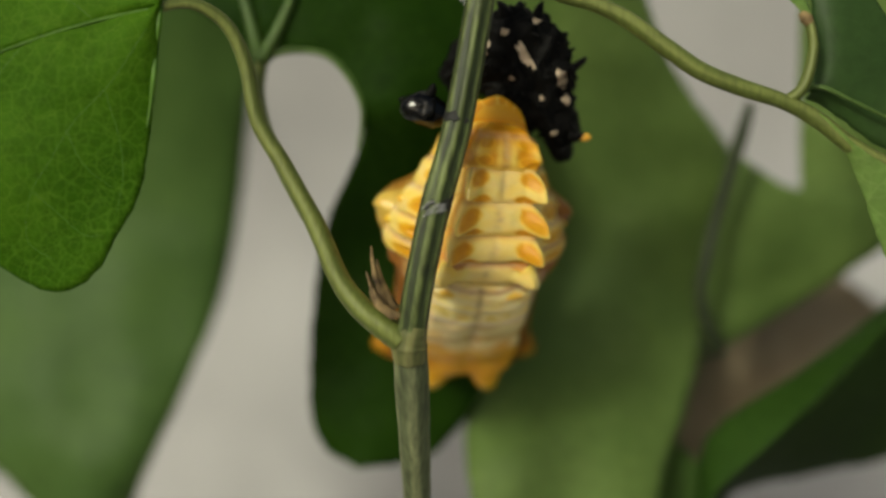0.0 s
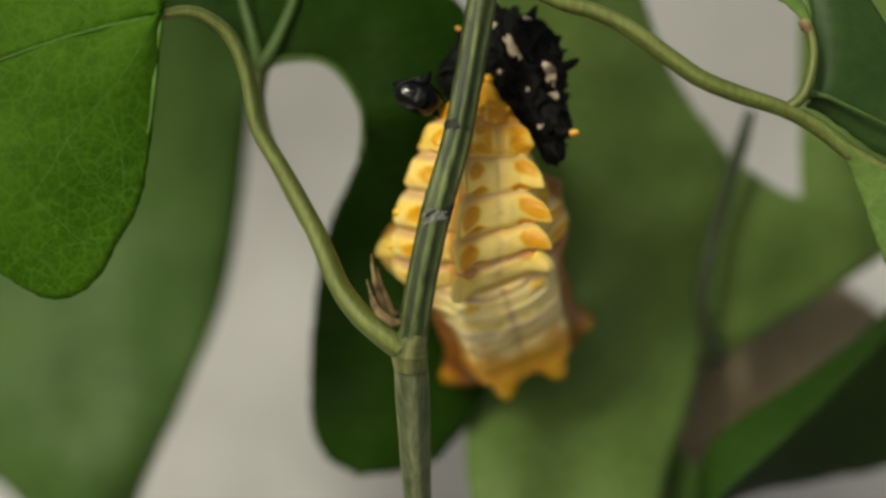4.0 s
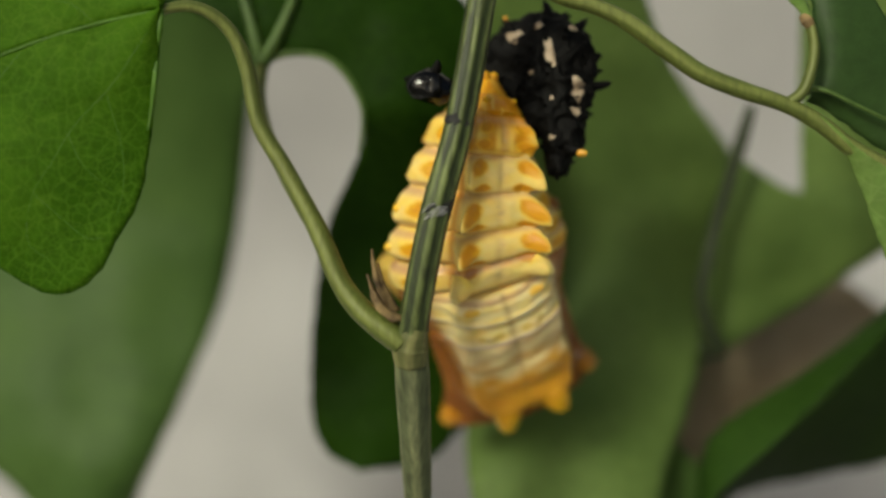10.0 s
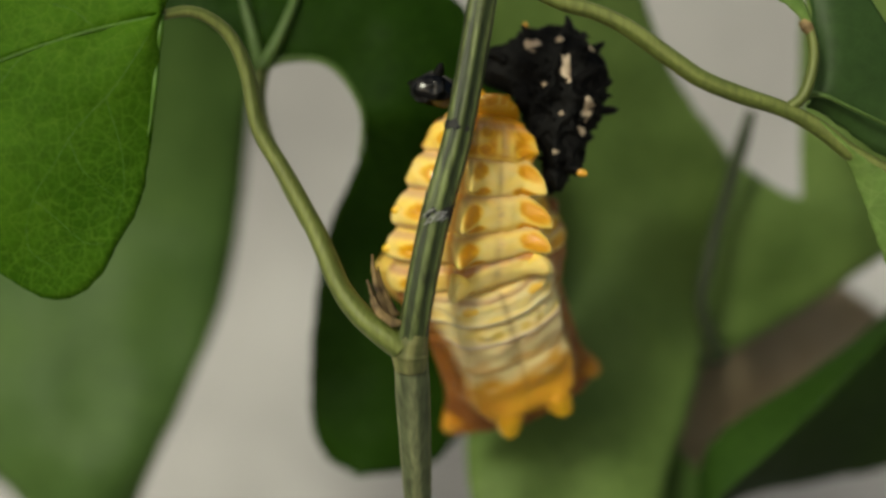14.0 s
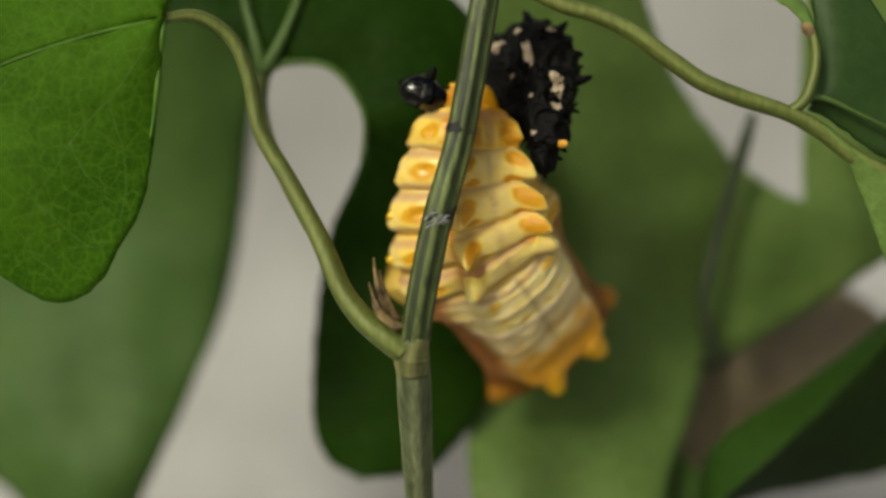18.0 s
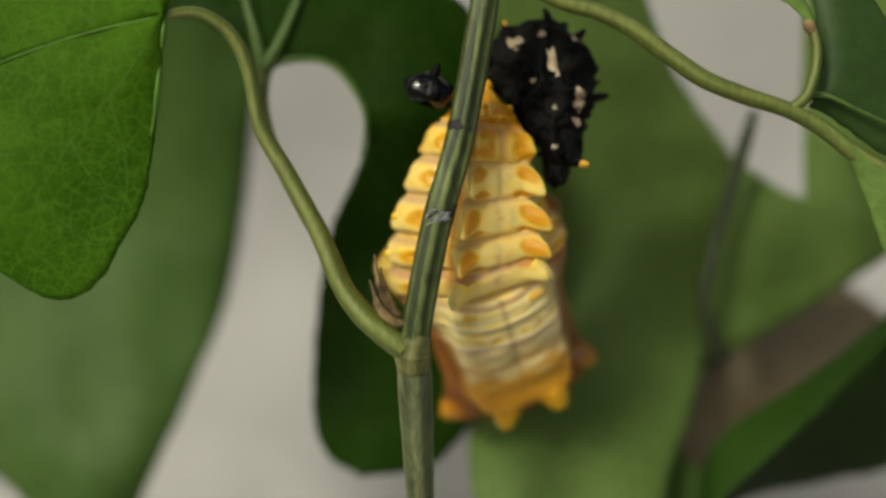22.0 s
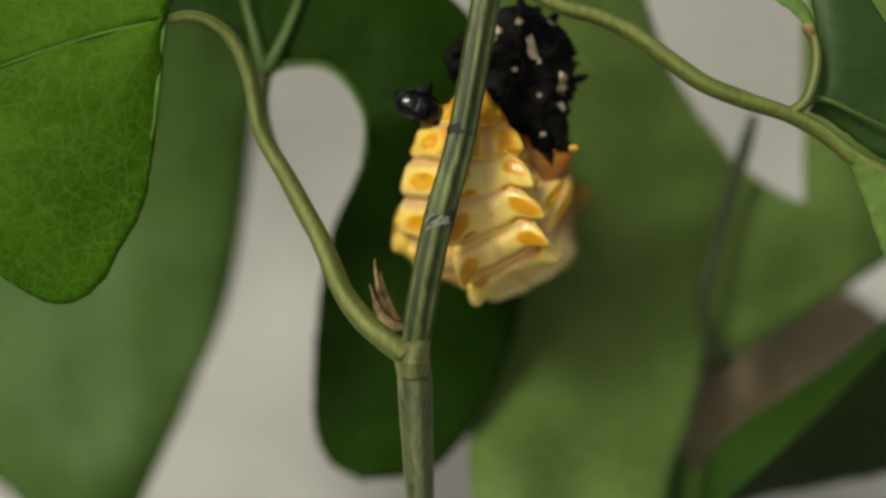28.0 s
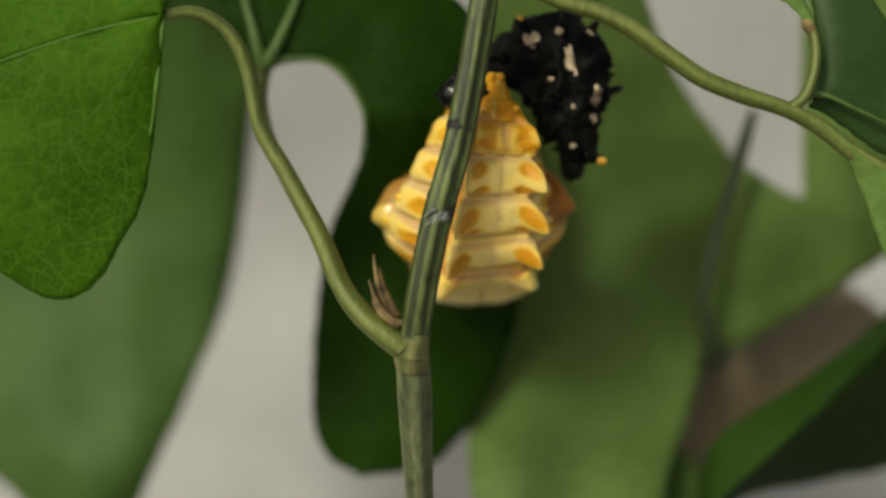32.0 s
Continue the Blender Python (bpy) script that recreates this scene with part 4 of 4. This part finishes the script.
def patch(x, z, size, turn, seed):
    """A ragged cream patch that follows the folds of the crumpled skin."""
    spin = Matrix.Rotation(radians(turn), 2)
    n, rows = 30, 7
    verts, faces = [], []
    for r in range(rows + 1):
        f = r / rows
        for j in range(n if r else 1):
            a = 2 * math.pi * j / n
            k = f * (1 + 0.8 * noise.noise(Vector((math.cos(a) * 1.6, math.sin(a) * 1.6, seed))) + 0.25 * noise.noise(Vector((math.cos(a) * 5, math.sin(a) * 5, seed))))
            o = spin @ Vector((size[0] * k * math.cos(a), size[1] * k * math.sin(a)))
            hit, normal, _, _ = CRUST.ray_cast(Vector((x + o.x, -30, z + o.y)) * MM, Vector((0, 1, 0)))
            if hit is None:
                hit, normal = Vector((x + o.x, 0, z + o.y)) * MM, Vector((0, -1, 0))
            verts.append(hit + normal * (0.10 - 0.28 * f ** 4) * MM)
    for j in range(n):
        faces.append((0, 1 + (j + 1) % n, 1 + j))
    for r in range(rows - 1):
        for j in range(n):
            k = (j + 1) % n
            faces.append((1 + r * n + j, 1 + r * n + k, 1 + (r + 1) * n + k, 1 + (r + 1) * n + j))
    mesh_ob("cream_patch", verts, faces, CREAM, cuticle)


patch(1.2, 2.8, (0.55, 1.7), 22, 1.0)
patch(3.9, 0.2, (0.7, 1.1), 8, 5.0)
patch(4.0, -1.6, (0.4, 0.6), 20, 7.0)
patch(-2.3, 4.2, (0.75, 0.9), 50, 9.0)
patch(2.7, 5.6, (0.55, 0.4), 20, 13.0)
patch(-0.3, 1.2, (0.3, 0.2), 0, 15.0)
patch(1.9, -0.9, (0.22, 0.3), 15, 17.0)
patch(2.4, -4.2, (0.35, 0.3), 0, 11.0)
patch(-0.2, 5.2, (0.5, 0.3), 30, 19.0)
capsule = crumpled("head_capsule", [(0.2, 0, 0, 1.45), (-0.9, 0.2, 0.1, 1.2), (0.9, 0.3, -0.2, 1.1)], skin, CAPSULE, 5, 0.14, 6.0)
capsule["label"] = "glossy black larval head capsule"
for at, axis in (((-1.6, 0, 0.5), (-1, 0, 0.25)), ((0.4, -0.6, 1.5), (0.4, -0.4, 1)), ((1.5, 0, -0.9), (0.8, 0, -0.5))):
    a, d = Vector(at), Vector(axis).normalized()
    verts, faces, _ = tube_data([a - d * 0.5, a + d * 0.3, a + d * 0.7], [0.5, 0.35, 0.1], n=10, rows=8, rough=0.3)
    mesh_ob("spine", [v * MM for v in verts], faces, CUTICLE, capsule)


# ---- the wriggling ----
SHARE = list(np.cumsum([s[5] for s in SEGMENTS]) / sum(s[5] for s in SEGMENTS))
BODY_ROWS = [[] for _ in SEGMENTS]
SKIN_ROWS, CAPSULE_ROWS = [], []


def turn_y(a):
    return Matrix.Rotation(radians(a), 4, "Y")


def turn_x(a):
    return Matrix.Rotation(radians(a), 4, "X")


def turn_z(a):
    return Matrix.Rotation(radians(a), 4, "Z")


def body_at(t, x, z, lean, tip, bend, curl, twist, wring, stretch, tuck):
    """The chrysalis at t: tail place, lean and tip of the tail, bend and curl down to the thorax, twist, stretch, and how far the tail is tucked in behind. The head nods further once the back is curled."""
    at = (Vector((x, 5.5, z)) - Vector((4.02, 3.00, 13.59))) * MM
    nod = min(18.0, max(0.0, curl - 22) * 0.25)
    for place, (rows, (_, ln, *_), f) in enumerate(zip(BODY_ROWS, SEGMENTS, SHARE)):
        m = turn_y(-(lean + bend * f)) @ turn_x(tip + curl * f + (nod if place >= 9 else 0)) @ turn_z(twist + wring * f)
        long = (stretch if 2 <= place <= 7 else 1) * ln * MM
        start = at
        if place < 2:
            hip = at + m.to_3x3() @ Vector((0, 0, -START[2] * MM))
            m = m @ turn_x(-tuck)
            start = hip + m.to_3x3() @ Vector((0, 0, (START[2] - START[place]) * MM))
            at = hip if place == 1 else at
        rows.append((t, Matrix.Translation(start) @ m))
        if place > 1:
            at = at + m.to_3x3() @ Vector((0, 0, -long))


def skin_at(t, x, z, nod, roll, yaw):
    SKIN_ROWS.append((t, Matrix.Translation(Vector((x, 0, z)) * MM) @ turn_y(roll) @ turn_x(nod) @ turn_z(yaw)))


def capsule_at(t, x, z, roll):
    CAPSULE_ROWS.append((t, Matrix.Translation((Vector((x, 4.5, z)) - SKIN_AT) * MM) @ turn_y(roll)))


def motions():
    body_at(0.0, 4.85, 13.21, -6.8, 10.6, -1.0, 28.2, 19.4, -10.6, 0.858, 85)
    body_at(0.5, 4.78, 13.75, -5.2, 11.3, -4.8, 37.9, 14.9, -2.3, 0.854, 85)
    body_at(1.0, 1.20, 14.97, 10.6, 10.5, 33.5, 40.5, 23.8, -33.4, 0.812, 60)
    body_at(1.5, -0.60, 15.03, 19.5, 6.9, 29.0, 80.0, 26.8, -33.1, 1.003, 60)
    body_at(2.0, -0.63, 14.45, 20.6, 7.1, 22.0, 89.6, 26.1, -34.7, 0.962, 30)
    body_at(2.5, 0.79, 14.99, 11.4, 8.7, 19.3, 86.5, 28.6, -32.9, 0.959, 0)
    body_at(3.0, 2.98, 15.34, -0.2, 9.1, 7.5, 57.4, 27.3, -24.0, 0.977, 0)
    body_at(3.5, 3.32, 15.13, -2.4, 9.6, 22.5, 37.3, 26.7, -28.2, 0.980, 0)
    body_at(5.5, 3.98, 14.80, -6.1, 10.6, 29.3, 19.6, 28.6, -27.4, 1.005, 20)
    body_at(6.0, 2.25, 16.27, -0.8, 6.2, 50.3, 43.7, 29.1, -32.5, 1.021, 50)
    body_at(6.5, 4.22, 16.04, -9.5, 9.8, 61.0, 58.8, 31.2, -69.8, 0.994, 0)
    body_at(7.0, 4.19, 15.84, -5.1, 6.9, 17.0, 47.4, 22.5, -25.1, 1.068, 0)
    body_at(7.5, 4.32, 15.19, -6.9, 9.1, 22.4, 30.5, 24.0, -21.6, 1.031, 0)
    body_at(8.0, 4.06, 15.01, -6.1, 10.2, 22.2, 26.9, 25.6, -22.5, 1.012, 0)
    body_at(8.5, 4.00, 14.93, -5.8, 10.5, 22.8, 22.9, 26.2, -23.1, 1.027, 5)
    body_at(9.0, 3.95, 14.85, -5.6, 10.9, 23.5, 18.9, 26.9, -23.7, 1.042, 10)
    body_at(9.5, 4.08, 14.79, -6.5, 10.3, 24.6, 18.1, 26.9, -22.6, 1.051, 12)
    body_at(10.0, 4.22, 14.73, -7.3, 9.6, 25.7, 17.3, 26.9, -21.5, 1.060, 15)
    body_at(10.5, 4.12, 14.77, -7.1, 9.7, 25.7, 17.1, 27.6, -22.0, 1.056, 17)
    body_at(11.0, 4.01, 14.81, -7.0, 9.8, 25.8, 16.9, 28.3, -22.6, 1.051, 19)
    body_at(11.5, 3.91, 14.85, -6.8, 9.9, 25.8, 16.6, 29.0, -23.2, 1.046, 21)
    body_at(12.0, 3.80, 14.89, -6.7, 10.0, 25.8, 16.4, 29.7, -23.8, 1.041, 23)
    body_at(12.5, 3.70, 14.93, -6.5, 10.1, 25.9, 16.1, 30.4, -24.3, 1.036, 25)
    body_at(13.0, 4.10, 14.76, -7.9, 10.4, 25.9, 13.9, 30.1, -22.7, 1.040, 30)
    body_at(13.5, 4.20, 14.68, -8.2, 9.2, 26.6, 14.9, 29.2, -23.0, 1.023, 42)
    body_at(14.0, 4.29, 14.61, -8.4, 7.9, 27.4, 15.8, 28.4, -23.3, 1.007, 53)
    body_at(14.5, 2.55, 15.42, -0.1, 7.1, 17.3, 38.6, 30.5, -18.3, 1.036, 48)
    body_at(16.5, 4.76, 15.61, -17.2, 10.2, 68.1, 39.1, 43.0, -70.6, 1.009, 0)
    body_at(17.0, 4.52, 15.48, -6.7, 7.6, 6.4, 50.6, 23.0, -18.3, 1.030, 0)
    body_at(17.5, 4.68, 14.44, -9.0, 7.2, 18.8, 28.8, 24.3, -26.5, 1.012, 40)
    body_at(18.0, 2.19, 15.70, -2.1, 7.3, 40.3, 26.2, 28.1, -24.2, 1.017, 80)
    body_at(18.5, 4.34, 15.02, -16.5, 10.7, 72.3, 33.2, 43.6, -67.2, 0.938, 0)
    body_at(19.0, 4.26, 15.28, -5.1, 7.3, -0.2, 61.1, 22.6, -15.6, 0.997, 0)
    body_at(19.5, 4.54, 14.54, -8.0, 6.9, 20.3, 35.3, 22.3, -23.6, 0.997, 0)
    body_at(20.0, 4.01, 14.63, -5.8, 9.0, 19.2, 27.2, 23.0, -19.1, 1.016, 15)
    body_at(20.5, 3.88, 14.58, -5.5, 9.1, 20.0, 24.8, 24.6, -21.0, 1.011, 15)
    body_at(21.0, 3.74, 14.52, -5.2, 9.2, 20.9, 22.3, 26.2, -23.0, 1.006, 16)
    body_at(21.5, 3.66, 14.53, -5.6, 8.8, 23.0, 22.1, 27.7, -24.7, 1.015, 16)
    body_at(22.0, 3.59, 14.53, -5.9, 8.4, 25.0, 22.0, 29.3, -26.5, 1.024, 17)
    body_at(22.5, 3.60, 14.51, -5.7, 8.4, 24.1, 21.1, 28.7, -25.7, 1.029, 17)
    body_at(23.0, 3.61, 14.49, -5.5, 8.4, 23.2, 20.2, 28.2, -25.0, 1.033, 18)
    body_at(23.5, 3.63, 14.47, -5.3, 8.4, 22.2, 19.3, 27.7, -24.2, 1.038, 18)
    body_at(24.0, 3.64, 14.45, -5.1, 8.4, 21.3, 18.3, 27.1, -23.5, 1.042, 19)
    body_at(24.5, 3.68, 14.42, -5.5, 8.4, 21.9, 18.4, 27.3, -23.2, 1.040, 19)
    body_at(25.0, 3.72, 14.39, -5.9, 8.4, 22.4, 18.5, 27.4, -23.0, 1.038, 20)
    body_at(25.5, 3.77, 14.35, -6.2, 8.4, 22.9, 18.5, 27.5, -22.7, 1.036, 20)
    body_at(27.5, 0.10, 14.77, 13.5, 4.7, 31.2, 90.1, 21.4, -36.6, 1.052, 10)
    body_at(28.0, 2.45, 14.96, -2.4, 8.0, 66.9, 57.6, 21.1, -58.6, 0.895, 0)
    body_at(28.5, 2.11, 15.19, 3.0, 7.3, 13.3, 58.2, 23.4, -28.1, 0.955, 0)
    body_at(29.0, 4.22, 15.05, -14.4, 9.3, 71.1, 36.7, 38.2, -62.5, 0.988, 0)
    body_at(29.5, 4.72, 15.55, -12.3, 10.6, 57.3, 55.7, 30.7, -66.1, 0.973, 0)
    body_at(30.0, 4.85, 14.77, -8.2, 5.3, 20.1, 44.4, 19.6, -23.7, 1.026, 0)
    body_at(30.5, 3.60, 14.74, -4.8, 5.4, 23.9, 32.5, 25.7, -26.4, 1.058, 53)
    body_at(31.0, 2.98, 14.80, -2.6, 6.2, 28.4, 28.4, 24.6, -24.4, 1.045, 54)
    body_at(31.5, 3.94, 14.96, -14.9, 9.4, 71.0, 37.3, 44.2, -65.5, 0.944, 0)
    body_at(32.0, 4.20, 15.11, -5.6, 7.9, 5.3, 65.0, 22.9, -19.4, 0.978, 0)
    skin_at(0.0, -0.76, -0.69, 17.0, -12.3, -2.1)
    skin_at(0.5, -1.29, -0.73, 14.2, -16.8, 8.6)
    skin_at(1.0, -6.59, 0.90, 18.9, -46.0, -4.6)
    skin_at(1.5, -6.83, 0.24, 29.6, -49.8, -15.5)
    skin_at(2.0, -6.59, -0.03, 19.5, -47.3, -9.1)
    skin_at(2.5, -4.62, 1.01, 10.5, -26.7, 2.5)
    skin_at(3.0, -1.97, 0.12, 9.3, -26.3, 18.0)
    skin_at(3.5, -2.08, 0.31, -2.1, -19.5, -3.4)
    skin_at(5.5, 0.79, -0.35, -12.9, 13.1, -20.0)
    skin_at(6.0, -3.47, 0.57, -7.7, -11.7, -9.3)
    skin_at(6.5, -1.36, 0.69, -2.5, -11.2, -2.0)
    skin_at(7.0, 0.52, 0.72, 11.8, -5.1, -1.3)
    skin_at(7.5, 1.11, -0.25, -9.6, 4.5, -27.1)
    skin_at(8.0, 0.85, -0.44, -12.9, 8.6, -23.2)
    skin_at(8.5, 0.88, -0.51, -12.0, 9.4, -21.7)
    skin_at(9.0, 0.90, -0.57, -11.1, 10.3, -20.2)
    skin_at(9.5, 0.77, -0.49, -8.6, 10.1, -17.3)
    skin_at(10.0, 0.64, -0.41, -6.0, 9.9, -14.3)
    skin_at(10.5, 0.52, -0.41, -6.7, 9.9, -14.1)
    skin_at(11.0, 0.40, -0.40, -7.3, 9.9, -13.9)
    skin_at(11.5, 0.29, -0.39, -7.9, 10.0, -13.7)
    skin_at(12.0, 0.17, -0.39, -8.6, 10.0, -13.5)
    skin_at(12.5, 0.06, -0.38, -9.2, 10.0, -13.3)
    skin_at(13.0, 0.78, -0.53, -10.0, 15.2, -13.2)
    skin_at(13.5, 1.10, -0.74, -8.6, 16.9, -8.7)
    skin_at(14.0, 1.41, -0.95, -7.3, 18.5, -4.2)
    skin_at(14.5, -0.29, -0.39, -7.1, 8.4, -3.5)
    skin_at(16.5, -0.26, 0.92, -7.9, 9.9, -23.0)
    skin_at(17.0, 1.79, 0.30, 14.1, 5.9, 2.5)
    skin_at(17.5, 2.26, -1.24, -6.3, 15.5, 4.3)
    skin_at(18.0, -0.90, -0.01, -15.2, 9.2, -28.1)
    skin_at(18.5, 0.15, 0.64, -7.9, 6.0, -43.6)
    skin_at(19.0, 2.08, -0.29, 5.8, 4.8, 5.5)
    skin_at(19.5, 1.10, -0.48, 5.2, 5.6, 3.4)
    skin_at(20.0, 0.64, -0.59, -1.1, 6.6, 1.3)
    skin_at(20.5, 0.62, -0.63, -3.3, 7.7, 0.1)
    skin_at(21.0, 0.59, -0.68, -5.6, 8.8, -1.0)
    skin_at(21.5, 0.49, -0.65, -5.7, 9.2, -1.2)
    skin_at(22.0, 0.39, -0.61, -5.8, 9.5, -1.3)
    skin_at(22.5, 0.45, -0.66, -5.7, 10.2, -0.8)
    skin_at(23.0, 0.51, -0.70, -5.5, 10.8, -0.2)
    skin_at(23.5, 0.58, -0.75, -5.4, 11.5, 0.3)
    skin_at(24.0, 0.64, -0.80, -5.2, 12.1, 0.8)
    skin_at(24.5, 0.65, -0.85, -6.0, 12.7, -0.7)
    skin_at(25.0, 0.65, -0.90, -6.8, 13.2, -2.2)
    skin_at(25.5, 0.66, -0.95, -7.5, 13.8, -3.7)
    skin_at(27.5, -0.47, -0.04, 4.5, -3.3, 2.2)
    skin_at(28.0, -1.12, 0.77, -0.8, 2.6, 5.0)
    skin_at(28.5, 0.21, 0.31, 11.4, 0.9, 6.9)
    skin_at(29.0, -0.99, 0.36, -11.8, 7.6, -19.1)
    skin_at(29.5, 0.94, 0.68, 2.8, 6.6, -8.4)
    skin_at(30.0, 1.86, -0.33, 7.4, 6.6, 5.0)
    skin_at(30.5, 0.72, -1.04, -5.2, 8.9, -0.1)
    skin_at(31.0, 0.20, -0.90, -7.5, 12.2, -3.5)
    skin_at(31.5, -0.61, 0.37, -9.9, 7.5, -34.5)
    skin_at(32.0, 1.91, -0.33, 5.7, 6.8, 6.1)
    capsule_at(0.0, -1.45, 11.30, 6)
    capsule_at(0.5, -1.77, 11.42, 9)
    capsule_at(1.0, -4.57, 10.67, 39)
    capsule_at(1.5, -4.51, 9.62, 38)
    capsule_at(2.0, -4.51, 9.94, 38)
    capsule_at(2.5, -3.27, 12.66, 25)
    capsule_at(3.0, -1.85, 12.60, 10)
    capsule_at(3.5, -2.08, 12.91, 12)
    capsule_at(5.5, -2.00, 13.16, 12)
    capsule_at(6.0, -3.52, 13.21, 28)
    capsule_at(6.5, -1.69, 13.55, 8)
    capsule_at(7.0, -0.78, 13.24, -1)
    capsule_at(7.5, -0.97, 13.33, 1)
    capsule_at(8.0, -1.18, 13.23, 3)
    capsule_at(8.5, -1.10, 13.31, 2)
    capsule_at(9.0, -1.03, 13.28, 1)
    capsule_at(9.5, -0.99, 13.28, 1)
    capsule_at(10.0, -1.00, 13.42, 1)
    capsule_at(10.5, -0.94, 13.44, 0)
    capsule_at(11.0, -0.95, 13.54, 0)
    capsule_at(11.5, -0.93, 13.58, 0)
    capsule_at(12.0, -0.90, 13.64, 0)
    capsule_at(12.5, -0.95, 13.99, 0)
    capsule_at(13.0, -0.98, 13.86, 1)
    capsule_at(13.5, -0.81, 13.77, -1)
    capsule_at(14.0, -0.67, 13.62, -2)
    capsule_at(14.5, -1.90, 13.21, 10)
    capsule_at(16.5, -2.59, 14.03, 18)
    capsule_at(17.0, 1.40, 13.35, -24)
    capsule_at(17.5, 0.02, 13.80, -10)
    capsule_at(18.0, -1.76, 13.65, 9)
    capsule_at(18.5, -3.19, 13.25, 24)
    capsule_at(19.0, 1.40, 13.44, -24)
    capsule_at(19.5, -0.52, 13.48, -4)
    capsule_at(20.0, -1.12, 13.52, 2)
    capsule_at(20.5, -1.30, 13.59, 4)
    capsule_at(21.0, -1.37, 13.61, 5)
    capsule_at(21.5, -1.36, 13.71, 5)
    capsule_at(22.0, -1.36, 13.65, 5)
    capsule_at(22.5, -1.40, 13.64, 5)
    capsule_at(23.0, -1.36, 13.48, 5)
    capsule_at(23.5, -1.35, 13.61, 5)
    capsule_at(24.0, -1.26, 13.44, 4)
    capsule_at(24.5, -1.26, 13.44, 4)
    capsule_at(25.0, -1.26, 13.44, 4)
    capsule_at(25.5, -1.26, 13.44, 4)
    capsule_at(27.5, -0.63, 12.57, -3)
    capsule_at(28.0, -2.26, 12.62, 14)
    capsule_at(28.5, -0.88, 12.74, -0)
    capsule_at(29.0, -2.72, 12.92, 19)
    capsule_at(29.5, -1.12, 13.36, 2)
    capsule_at(30.0, 1.44, 13.55, -25)
    capsule_at(30.5, -0.38, 13.34, -6)
    capsule_at(31.0, -1.08, 13.49, 2)
    capsule_at(31.5, -3.12, 13.50, 23)
    capsule_at(32.0, 1.47, 13.48, -25)
    for ob, rows in zip(BODY, BODY_ROWS):
        walk(ob, rows)
    walk(cuticle, SKIN_ROWS)
    walk(capsule, CAPSULE_ROWS)


motions()
